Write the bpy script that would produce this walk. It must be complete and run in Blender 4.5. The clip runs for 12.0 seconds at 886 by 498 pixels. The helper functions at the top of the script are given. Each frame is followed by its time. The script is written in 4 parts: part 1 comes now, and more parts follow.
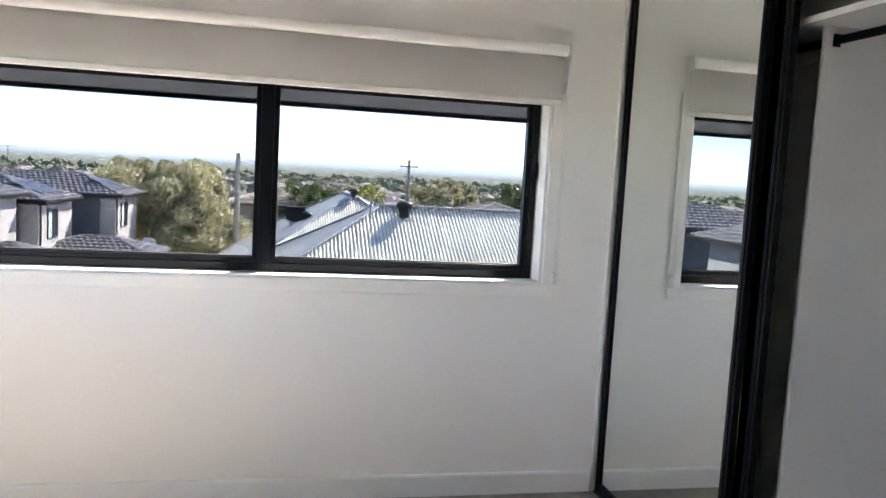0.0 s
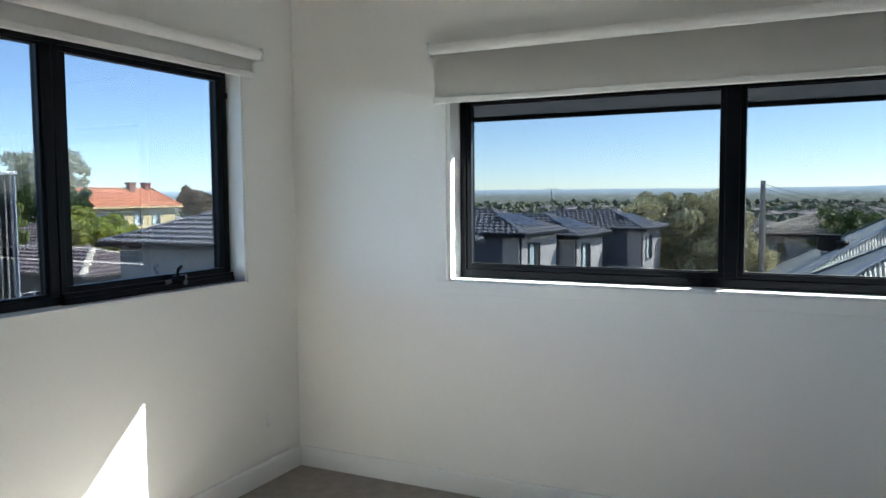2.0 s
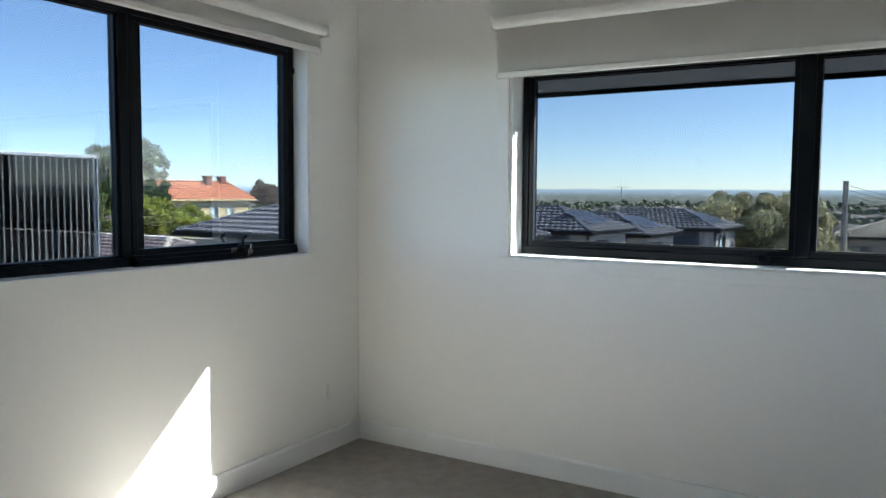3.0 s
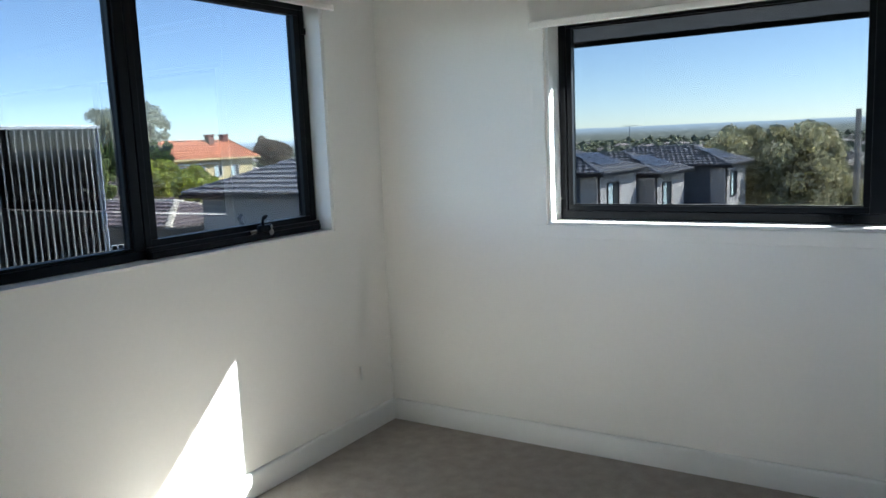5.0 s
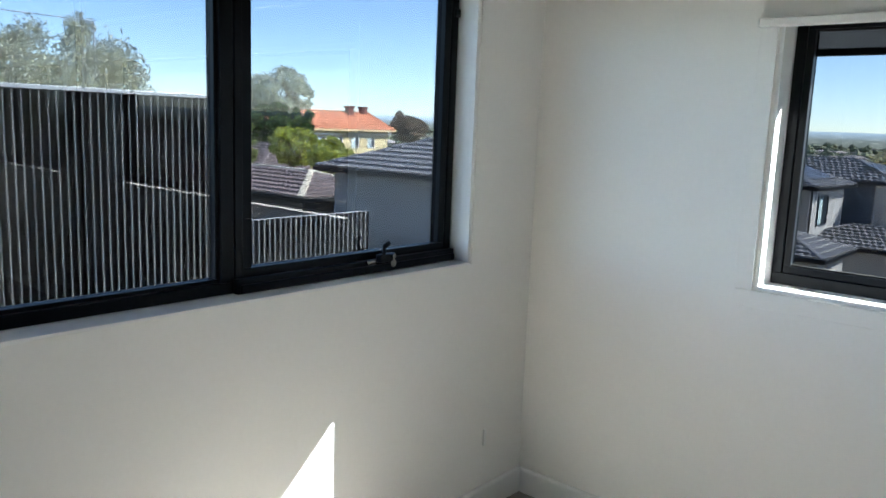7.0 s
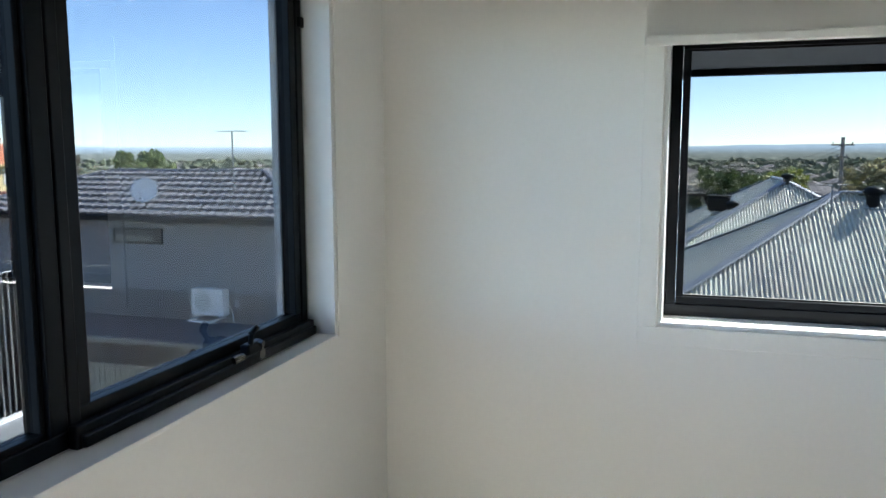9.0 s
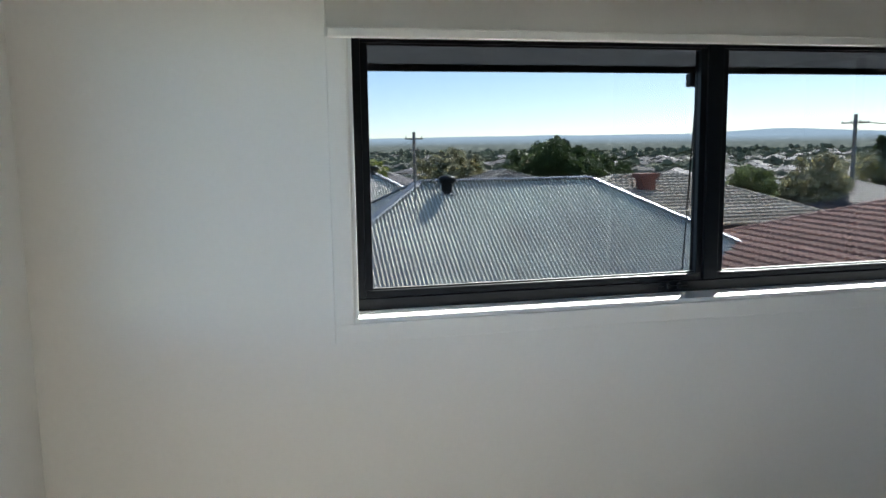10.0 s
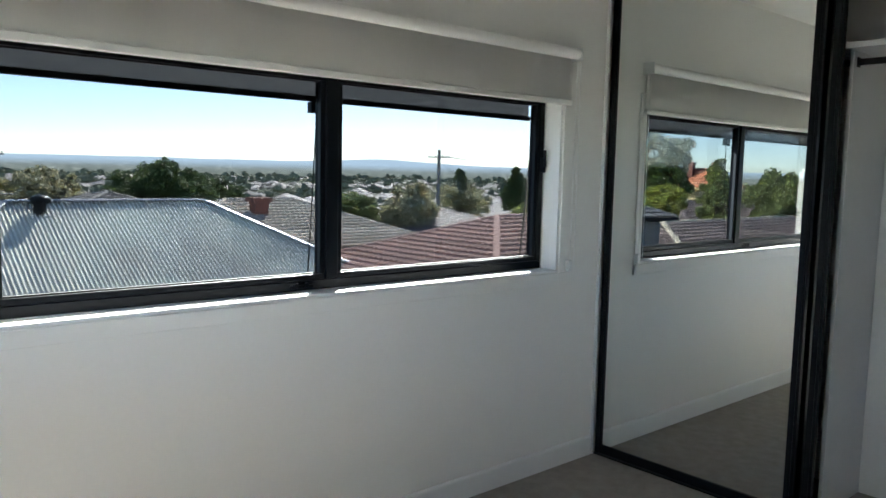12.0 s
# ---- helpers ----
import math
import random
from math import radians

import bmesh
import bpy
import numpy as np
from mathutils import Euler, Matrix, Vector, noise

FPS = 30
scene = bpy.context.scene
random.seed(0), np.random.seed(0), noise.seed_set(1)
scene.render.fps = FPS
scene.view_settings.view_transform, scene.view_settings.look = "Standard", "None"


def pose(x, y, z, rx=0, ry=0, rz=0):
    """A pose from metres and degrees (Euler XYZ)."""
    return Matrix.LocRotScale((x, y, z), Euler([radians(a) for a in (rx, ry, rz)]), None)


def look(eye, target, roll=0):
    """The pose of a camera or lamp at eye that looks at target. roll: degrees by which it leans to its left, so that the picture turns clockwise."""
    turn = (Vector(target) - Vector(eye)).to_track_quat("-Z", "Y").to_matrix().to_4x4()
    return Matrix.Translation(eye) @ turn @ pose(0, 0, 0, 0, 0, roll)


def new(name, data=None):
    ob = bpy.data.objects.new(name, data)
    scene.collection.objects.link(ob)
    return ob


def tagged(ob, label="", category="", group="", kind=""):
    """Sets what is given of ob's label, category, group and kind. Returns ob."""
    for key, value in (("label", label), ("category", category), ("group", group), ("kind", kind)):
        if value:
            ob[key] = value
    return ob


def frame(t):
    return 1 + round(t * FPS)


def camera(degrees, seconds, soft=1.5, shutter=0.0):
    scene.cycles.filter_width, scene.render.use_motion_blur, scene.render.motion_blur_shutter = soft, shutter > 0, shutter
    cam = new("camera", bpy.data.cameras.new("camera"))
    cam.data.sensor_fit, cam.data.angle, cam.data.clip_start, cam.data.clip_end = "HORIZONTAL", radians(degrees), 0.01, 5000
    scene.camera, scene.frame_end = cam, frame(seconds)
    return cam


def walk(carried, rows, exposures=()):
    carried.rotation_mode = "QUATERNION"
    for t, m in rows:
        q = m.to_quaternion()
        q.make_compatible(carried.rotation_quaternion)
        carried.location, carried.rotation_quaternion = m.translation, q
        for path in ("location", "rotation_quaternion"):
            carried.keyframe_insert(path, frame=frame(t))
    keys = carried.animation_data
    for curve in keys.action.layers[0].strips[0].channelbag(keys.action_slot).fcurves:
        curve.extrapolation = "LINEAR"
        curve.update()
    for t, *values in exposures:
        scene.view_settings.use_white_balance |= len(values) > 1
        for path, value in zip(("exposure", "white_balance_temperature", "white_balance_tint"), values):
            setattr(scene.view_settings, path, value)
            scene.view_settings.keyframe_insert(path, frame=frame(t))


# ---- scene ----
cam = camera(60.1, 12.0)

EXPOSURES = [(0.0, 4.82, 6350, 14), (1.0, 4.1, 6050, 8), (2.0, 3.75, 5700, 3), (5.0, 3.70, 5680, 3), (6.5, 3.78, 5700, 3), (8.5, 3.92, 5800, 3), (10.0, 3.58, 5940, 4), (12.0, 3.93, 5970, 4)]
PATH = [
    (0, (2.335, -3.602, 1.585), (2.747, -1.654, 1.395), 3.2),
    (0.5, (2.429, -3.522, 1.567), (2.447, -1.533, 1.364), 3.5),
    (0.7, (2.507, -3.494, 1.595), (2.306, -1.517, 1.37), 3.3),
    (1, (2.529, -3.488, 1.577), (2.094, -1.547, 1.365), 2.7),
    (1.2, (2.554, -3.481, 1.569), (1.985, -1.576, 1.356), 2.2),
    (1.5, (2.575, -3.463, 1.549), (1.861, -1.603, 1.373), 0.6),
    (2, (2.599, -3.432, 1.497), (1.716, -1.642, 1.36), -0.4),
    (2.5, (2.618, -3.425, 1.432), (1.64, -1.686, 1.301), 0.1),
    (3, (2.63, -3.418, 1.383), (1.594, -1.713, 1.241), 0.4),
    (5, (2.37, -3.239, 1.474), (1.324, -1.557, 1.195), -2.4),
    (5.5, (2.247, -3.103, 1.539), (1.168, -1.448, 1.228), -1.7),
    (6, (2.157, -2.949, 1.556), (0.973, -1.373, 1.216), -0.2),
    (6.5, (2.028, -2.776, 1.588), (0.716, -1.304, 1.258), 2.0),
    (8.3, (1.232, -2.592, 1.609), (0.193, -0.901, 1.363), 2.1),
    (8.5, (1.155, -2.577, 1.618), (0.206, -0.832, 1.38), 1.6),
    (9, (0.98, -2.516, 1.626), (0.402, -0.617, 1.378), -0.1),
    (9.5, (0.794, -2.412, 1.623), (0.773, -0.431, 1.349), -1.5),
    (10, (0.687, -2.379, 1.628), (1.125, -0.446, 1.36), -0.8),
    (10.5, (0.631, -2.415, 1.609), (1.335, -0.56, 1.363), 0.4),
    (11, (0.569, -2.495, 1.617), (1.489, -0.735, 1.383), 0.8),
    (11.5, (0.527, -2.549, 1.609), (1.674, -0.925, 1.39), 1.0),
    (12, (0.468, -2.639, 1.59), (1.782, -1.145, 1.391), 1.3),
]
walk(cam, [(t, look(eye, target, roll)) for t, eye, target, roll in PATH], EXPOSURES)

# ---- light ----
SUN_DIR = Vector((1.0, 1.15, 1.10)).normalized()
sun = new("sun", bpy.data.lights.new("sun", "SUN"))
sun.data.energy, sun.data.angle, sun.data.color = 5.0, radians(0.5), (1.0, 0.95, 0.86)
sun.matrix_world = look(SUN_DIR * 60, (0, 0, 0))
world = bpy.data.worlds.new("world")
scene.world = world
world.use_nodes = True
sky = world.node_tree.nodes.new("ShaderNodeTexSky")
sky.sky_type, sky.sun_disc = "NISHITA", False
sky.sun_elevation, sky.sun_rotation = math.asin(SUN_DIR.z), math.atan2(SUN_DIR.x, SUN_DIR.y)
sky.air_density, sky.dust_density, sky.ozone_density = 0.65, 0.15, 1.0
world.node_tree.links.new(sky.outputs[0], world.node_tree.nodes["Background"].inputs[0])
world.node_tree.nodes["Background"].inputs[1].default_value = 0.115


# ---- materials ----
def material(name, color, rough=0.6, metal=0.0, spread=0.12, scale=6.0, fine=60.0, bump=0.0, bump_scale=80.0, island=0.0, obj=0.0, spec=0.5, tint=None):
    """A surface with broad and fine variation in colour and a fine relief."""
    m = bpy.data.materials.new(name)
    m.use_nodes = True
    t = m.node_tree
    n, l = t.nodes, t.links
    b = n["Principled BSDF"]
    b.inputs["Roughness"].default_value, b.inputs["Metallic"].default_value = rough, metal
    b.inputs["Specular IOR Level"].default_value = spec
    co = n.new("ShaderNodeTexCoord")

    def noise_at(s, detail=4.0):
        q = n.new("ShaderNodeTexNoise")
        q.inputs["Scale"].default_value, q.inputs["Detail"].default_value = s, detail
        l.new(co.outputs["Object"], q.inputs["Vector"])
        return q.outputs["Fac"]

    broad, small = noise_at(scale), noise_at(fine, 2.0)
    add = n.new("ShaderNodeMath")
    add.operation = "ADD"
    l.new(broad, add.inputs[0]), l.new(small, add.inputs[1])
    total, top = add.outputs[0], 2.0
    for amount, node, out in ((island, "ShaderNodeNewGeometry", "Random Per Island"), (obj, "ShaderNodeObjectInfo", "Random")):
        if amount:
            g, ma = n.new(node), n.new("ShaderNodeMath")
            ma.operation, ma.inputs[1].default_value = "MULTIPLY_ADD", amount
            l.new(g.outputs[out], ma.inputs[0]), l.new(total, ma.inputs[2])
            total, top = ma.outputs[0], top + amount
    mr = n.new("ShaderNodeMapRange")
    mr.inputs["From Min"].default_value, mr.inputs["From Max"].default_value = 0.7, top - 0.7
    l.new(total, mr.inputs["Value"])
    mix = n.new("ShaderNodeMix")
    mix.data_type = "RGBA"
    l.new(mr.outputs[0], mix.inputs[0])
    dark = [c * (1 - spread) for c in color]
    light = [min(1, c * (1 + spread)) for c in (tint or color)]
    mix.inputs[6].default_value, mix.inputs[7].default_value = (*dark, 1), (*light, 1)
    l.new(mix.outputs[2], b.inputs["Base Color"])
    if bump:
        bn = n.new("ShaderNodeBump")
        bn.inputs["Strength"].default_value, bn.inputs["Distance"].default_value = bump, 0.004
        l.new(noise_at(bump_scale, 3.0), bn.inputs["Height"])
        l.new(bn.outputs[0], b.inputs["Normal"])
    return m


def glass_material(name, tint, gloss=0.022):
    """Clear flat glass: tinted, with a reflection that grows at a slant."""
    m = bpy.data.materials.new(name)
    m.use_nodes = True
    n, l = m.node_tree.nodes, m.node_tree.links
    n.remove(n["Principled BSDF"])
    tr, gl, mx, lw = (n.new("ShaderNode" + k) for k in ("BsdfTransparent", "BsdfGlossy", "MixShader", "LayerWeight"))
    pw, fr = n.new("ShaderNodeMath"), n.new("ShaderNodeMath")
    tr.inputs[0].default_value = (*tint, 1)
    gl.inputs["Roughness"].default_value = 0.0
    lw.inputs[0].default_value = 0.5
    pw.operation, pw.inputs[1].default_value = "POWER", 5.0
    fr.operation, fr.inputs[1].default_value, fr.inputs[2].default_value = "MULTIPLY_ADD", 0.85, gloss
    l.new(lw.outputs["Facing"], pw.inputs[0]), l.new(pw.outputs[0], fr.inputs[0])
    l.new(fr.outputs[0], mx.inputs[0]), l.new(tr.outputs[0], mx.inputs[1]), l.new(gl.outputs[0], mx.inputs[2])
    l.new(mx.outputs[0], n["Material Output"].inputs[0])
    return m


M = {
    "wall": material("wall_paint", (0.85, 0.835, 0.80), 0.75, spread=0.012, scale=1.5, bump=0.06, bump_scale=220, spec=0.25),
    "ceiling": material("ceiling_paint", (0.87, 0.86, 0.84), 0.85, spread=0.015),
    "trim": material("trim_gloss", (0.82, 0.82, 0.81), 0.3, spread=0.01, bump=0.03, bump_scale=60),
    "carpet": material("carpet", (0.33, 0.30, 0.27), 0.97, spread=0.16, scale=14.0, fine=180, bump=1.0, bump_scale=420, spec=0.1),
    "black": material("black_powder_coat", (0.003, 0.004, 0.006), 0.38, spread=0.3, scale=20, fine=300, bump=0.05, bump_scale=500, spec=0.15),
    "seal": material("black_rubber", (0.004, 0.004, 0.004), 0.7, spec=0.2),
    "blind": material("blind_fabric", (0.90, 0.88, 0.85), 0.8, spread=0.02, scale=4, fine=500),
    "blind_bar": material("blind_bar", (0.8, 0.78, 0.75), 0.5, spread=0.02),
    "board": material("white_board", (0.72, 0.72, 0.71), 0.45, spread=0.02),
    "screen": material("screen_mesh", (0.07, 0.08, 0.09), 0.8, spread=0.3, scale=20, fine=400, bump=0.4, bump_scale=900),
    "plastic": material("white_plastic", (0.8, 0.8, 0.78), 0.35, spread=0.02),
    "metal": material("nickel", (0.22, 0.21, 0.19), 0.25, metal=1.0),
    "glass": glass_material("window_glass", (0.272, 0.273, 0.276)),
    "glass_clear": glass_material("west_glass", (0.345, 0.348, 0.356), 0.08),
    "far_glass": material("far_glass", (0.03, 0.04, 0.05), 0.08, spread=0.2),
    "curtain": material("pale_blind", (0.45, 0.55, 0.55), 0.8),
    "zinc": material("corrugated_zinc", (0.86, 0.77, 0.64), 0.6, metal=0.0, spread=0.3, scale=0.35, fine=4, spec=0.25, tint=(0.87, 0.79, 0.61)),
    "zinc_cap": material("zinc_cap", (0.40, 0.42, 0.44), 0.45, metal=0.5, spread=0.15, scale=3),
    "zinc_blue": material("blue_grey_steel", (0.28, 0.31, 0.36), 0.5, metal=0.3, spread=0.15, scale=2),
    "fence": material("fence_steel", (0.60, 0.60, 0.585), 0.55, metal=0.1, spread=0.06, scale=1.5, fine=30),
    "cap": material("fence_cap", (0.30, 0.31, 0.32), 0.45, metal=0.3, spread=0.1),
    "tile_dark": material("charcoal_tile", (0.17, 0.165, 0.17), 0.36, spread=0.35, scale=1.2, fine=20, island=0.6, obj=0.6, bump=0.4, bump_scale=40),
    "tile_brown": material("brown_tile", (0.15, 0.115, 0.11), 0.6, spread=0.4, scale=1.0, fine=14, island=0.6, obj=0.6, bump=0.4, bump_scale=40),
    "tile_red": material("terracotta_tile", (0.42, 0.25, 0.20), 0.85, spread=0.35, scale=0.8, fine=14, island=0.6, bump=0.4, bump_scale=40, spec=0.15),
    "tile_orange": material("orange_tile", (0.52, 0.21, 0.12), 0.85, spread=0.15, scale=0.8, fine=14, spec=0.15),
    "band": material("grey_band", (0.12, 0.125, 0.13), 0.8, spread=0.1, scale=1.0, fine=20),
    "tile_old": material("weathered_tile", (0.44, 0.36, 0.28), 0.9, spread=0.5, scale=1.2, fine=10, island=0.8, tint=(0.52, 0.47, 0.37)),
    "tile_grey": material("grey_tile", (0.16, 0.145, 0.13), 0.7, spread=0.3, scale=1.0, fine=10, island=0.6),
    "render_grey": material("grey_render", (0.22, 0.225, 0.235), 0.85, spread=0.1, scale=1.0, fine=25, bump=0.3, bump_scale=60),
    "render_pale": material("pale_render", (0.42, 0.40, 0.38), 0.85, spread=0.08, scale=1.2, fine=25, bump=0.3, bump_scale=60),
    "render_dark": material("dark_blue_render", (0.07, 0.085, 0.11), 0.8, spread=0.12, scale=1.2, fine=25),
    "cream": material("cream_wall", (0.55, 0.45, 0.24), 0.85, spread=0.08, scale=0.5),
    "brick": material("grey_brick", (0.09, 0.082, 0.08), 0.85, spread=0.3, scale=3, fine=20, obj=0.7),
    "red_brick": material("red_brick", (0.17, 0.07, 0.055), 0.85, spread=0.25, scale=1.5, fine=12),
    "mortar": material("mortar", (0.34, 0.33, 0.31), 0.95, spread=0.1),
    "timber": material("weathered_timber", (0.26, 0.235, 0.19), 0.85, spread=0.3, scale=3, fine=40, obj=0.6, bump=0.3, bump_scale=50),
    "pole": material("pole_timber", (0.34, 0.31, 0.28), 0.85, spread=0.3, scale=2, fine=30, bump=0.4, bump_scale=30),
    "bark": material("bark", (0.11, 0.085, 0.06), 0.9, spread=0.4, scale=3, fine=20, bump=0.6, bump_scale=25),
    "leaf_olive": material("olive_leaves", (0.34, 0.33, 0.17), 0.65, spread=0.5, scale=0.5, fine=3, island=1.2, tint=(0.68, 0.62, 0.38)),
    "leaf_green": material("green_leaves", (0.07, 0.11, 0.03), 0.6, spread=0.6, scale=0.5, fine=3, island=1.2, tint=(0.13, 0.18, 0.05)),
    "leaf_bright": material("bright_leaves", (0.36, 0.42, 0.08), 0.5, spread=0.5, scale=0.7, fine=3, island=1.2, tint=(0.54, 0.55, 0.14)),
    "leaf_dry": material("dry_leaves", (0.40, 0.38, 0.26), 0.8, spread=0.4, scale=0.6, fine=3, island=1.4, tint=(0.78, 0.72, 0.56)),
    "leaf_mid": material("mid_green_leaves", (0.19, 0.24, 0.08), 0.6, spread=0.6, scale=0.9, fine=3, island=1.2, tint=(0.38, 0.42, 0.17)),
    "leaf_dark": material("dark_green_leaves", (0.05, 0.075, 0.025), 0.6, spread=0.6, scale=0.7, fine=3, island=1.2, tint=(0.13, 0.18, 0.05)),
    "leaf_brown": material("brownish_leaves", (0.20, 0.15, 0.10), 0.7, spread=0.5, scale=0.7, fine=3, island=1.2, tint=(0.36, 0.30, 0.22)),
    "leaf_far": material("far_leaves", (0.11, 0.13, 0.07), 0.9, spread=0.5, scale=0.02, fine=1.5, island=1.5, tint=(0.19, 0.20, 0.11)),
    "ground": material("dry_grass", (0.13, 0.125, 0.07), 0.95, spread=0.4, scale=0.05, fine=1.5, tint=(0.20, 0.17, 0.11)),
    "road": material("asphalt", (0.05, 0.05, 0.05), 0.9, spread=0.2, scale=0.5, fine=20),
    "solar": material("solar_panel", (0.03, 0.035, 0.05), 0.35, spread=0.2, scale=4),
    "far_wall": material("far_walls", (0.28, 0.25, 0.22), 0.85, spread=0.4, scale=0.01, fine=0.05, island=1.5),
    "far_roof": material("far_roofs", (0.13, 0.10, 0.09), 0.75, spread=0.7, scale=0.01, fine=0.05, island=2.5, tint=(0.24, 0.21, 0.20)),
    "blue_tarp": material("blue_tarp", (0.25, 0.33, 0.6), 0.5, spread=0.3, scale=5),
}
mirror_m = bpy.data.materials.new("mirror_silver")
mirror_m.use_nodes = True
mirror_b = mirror_m.node_tree.nodes["Principled BSDF"]
mirror_b.inputs["Base Color"].default_value = (0.86, 0.89, 0.87, 1)
mirror_b.inputs["Metallic"].default_value, mirror_b.inputs["Roughness"].default_value = 1.0, 0.0
M["mirror"] = mirror_m


def backdrop_material():
    """Far suburb and hills as a glowing strip, with air haze painted into its colours."""
    m = bpy.data.materials.new("distance")
    m.use_nodes = True
    n, l = m.node_tree.nodes, m.node_tree.links
    n.remove(n["Principled BSDF"])
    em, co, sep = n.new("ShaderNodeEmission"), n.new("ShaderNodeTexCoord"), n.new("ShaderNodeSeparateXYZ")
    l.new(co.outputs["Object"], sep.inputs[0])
    # painted haze: green-grey at the foot, pale blue at the top
    haze_ramp = n.new("ShaderNodeValToRGB")
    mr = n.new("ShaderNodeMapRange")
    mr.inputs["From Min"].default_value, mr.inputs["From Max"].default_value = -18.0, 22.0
    l.new(sep.outputs[2], mr.inputs[0]), l.new(mr.outputs[0], haze_ramp.inputs[0])
    e = haze_ramp.color_ramp.elements
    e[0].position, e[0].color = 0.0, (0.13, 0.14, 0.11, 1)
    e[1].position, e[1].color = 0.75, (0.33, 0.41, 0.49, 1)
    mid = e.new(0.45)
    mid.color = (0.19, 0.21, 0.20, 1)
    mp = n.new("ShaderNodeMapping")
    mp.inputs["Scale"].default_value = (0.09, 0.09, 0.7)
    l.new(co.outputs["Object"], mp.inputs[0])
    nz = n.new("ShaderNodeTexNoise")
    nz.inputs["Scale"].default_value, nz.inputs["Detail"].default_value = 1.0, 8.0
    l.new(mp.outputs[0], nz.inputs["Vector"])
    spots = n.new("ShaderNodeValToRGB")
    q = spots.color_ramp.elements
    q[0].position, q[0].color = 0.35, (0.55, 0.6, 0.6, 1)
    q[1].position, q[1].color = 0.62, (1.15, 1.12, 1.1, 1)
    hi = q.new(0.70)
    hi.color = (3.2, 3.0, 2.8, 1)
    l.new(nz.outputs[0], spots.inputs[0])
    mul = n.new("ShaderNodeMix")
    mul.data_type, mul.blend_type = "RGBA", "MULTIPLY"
    # spots lose contrast with height, also part of the painted haze
    haze_fade = n.new("ShaderNodeMapRange")
    haze_fade.inputs["From Min"].default_value, haze_fade.inputs["From Max"].default_value = -14.0, 14.0
    haze_fade.inputs["To Min"].default_value, haze_fade.inputs["To Max"].default_value = 1.0, 0.12
    l.new(sep.outputs[2], haze_fade.inputs[0]), l.new(haze_fade.outputs[0], mul.inputs[0])
    l.new(haze_ramp.outputs[0], mul.inputs[6]), l.new(spots.outputs[0], mul.inputs[7])
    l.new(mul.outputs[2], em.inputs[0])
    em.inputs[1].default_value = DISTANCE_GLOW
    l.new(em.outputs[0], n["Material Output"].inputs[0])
    return m


# strength of the backdrop's own glow, in place of daylight on it
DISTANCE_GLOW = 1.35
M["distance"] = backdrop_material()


def screen_material():
    """Woven mesh that lets part of the daylight through."""
    m = material("lit_mesh", (0.22, 0.225, 0.23), 0.8, spread=0.3, scale=20, fine=300, bump=0.4, bump_scale=900)
    n, l = m.node_tree.nodes, m.node_tree.links
    tl, mx = n.new("ShaderNodeBsdfTranslucent"), n.new("ShaderNodeMixShader")
    tl.inputs[0].default_value = (0.42, 0.43, 0.44, 1)
    mx.inputs[0].default_value = 0.5
    l.new(n["Principled BSDF"].outputs[0], mx.inputs[1]), l.new(tl.outputs[0], mx.inputs[2])
    l.new(mx.outputs[0], n["Material Output"].inputs[0])
    return m


M["screen"] = screen_material()
for key in ("leaf_mid", "leaf_dark", "leaf_brown", "leaf_olive", "leaf_green", "leaf_bright", "leaf_dry"):
    nt = M[key].node_tree
    tl, mx = nt.nodes.new("ShaderNodeBsdfTranslucent"), nt.nodes.new("ShaderNodeMixShader")
    mx.inputs[0].default_value = 0.42
    nt.links.new(nt.nodes["Principled BSDF"].inputs["Base Color"].links[0].from_socket, tl.inputs[0])
    nt.links.new(nt.nodes["Principled BSDF"].outputs[0], mx.inputs[1]), nt.links.new(tl.outputs[0], mx.inputs[2])
    nt.links.new(mx.outputs[0], nt.nodes["Material Output"].inputs[0])


# ---- mesh helpers ----
def thing(name, at=(0, 0, 0), label="", category="", group="", kind=""):
    ob = new(name)
    ob.location = at
    ob.empty_display_size = 0.1
    return tagged(ob, label, category, group, kind)


def part(name, bm, mat, parent=None, label="", smooth=False, kind=""):
    me = bpy.data.meshes.new(name)
    bm.to_mesh(me)
    bm.free()
    me.materials.append(M[mat])
    if smooth:
        me.polygons.foreach_set("use_smooth", [True] * len(me.polygons))
    ob = new(name, me)
    ob.parent = parent
    return tagged(ob, label, kind=kind)


def add_box(bm, x0, x1, y0, y1, z0, z1, bevel=0.0):
    b = bmesh.new()
    bmesh.ops.create_cube(b, size=1, matrix=Matrix.Translation(((x0 + x1) / 2, (y0 + y1) / 2, (z0 + z1) / 2)) @ Matrix.Diagonal((x1 - x0, y1 - y0, z1 - z0, 1)))
    if bevel:
        bmesh.ops.bevel(b, geom=b.edges[:], offset=bevel, segments=2, affect="EDGES", profile=0.5)
    me = bpy.data.meshes.new("tmp")
    b.to_mesh(me)
    b.free()
    bm.from_mesh(me)
    bpy.data.meshes.remove(me)
    return bm


def box(x0, x1, y0, y1, z0, z1, bevel=0.0):
    return add_box(bmesh.new(), min(x0, x1), max(x0, x1), min(y0, y1), max(y0, y1), min(z0, z1), max(z0, z1), bevel)


def rod(bm, a, b, r, r2=None, seg=12):
    a, b = Vector(a), Vector(b)
    d = b - a
    m = Matrix.Translation((a + b) / 2) @ d.to_track_quat("Z", "Y").to_matrix().to_4x4()
    bmesh.ops.create_cone(bm, cap_ends=True, segments=seg, radius1=r, radius2=r if r2 is None else r2, depth=d.length, matrix=m)
    return bm


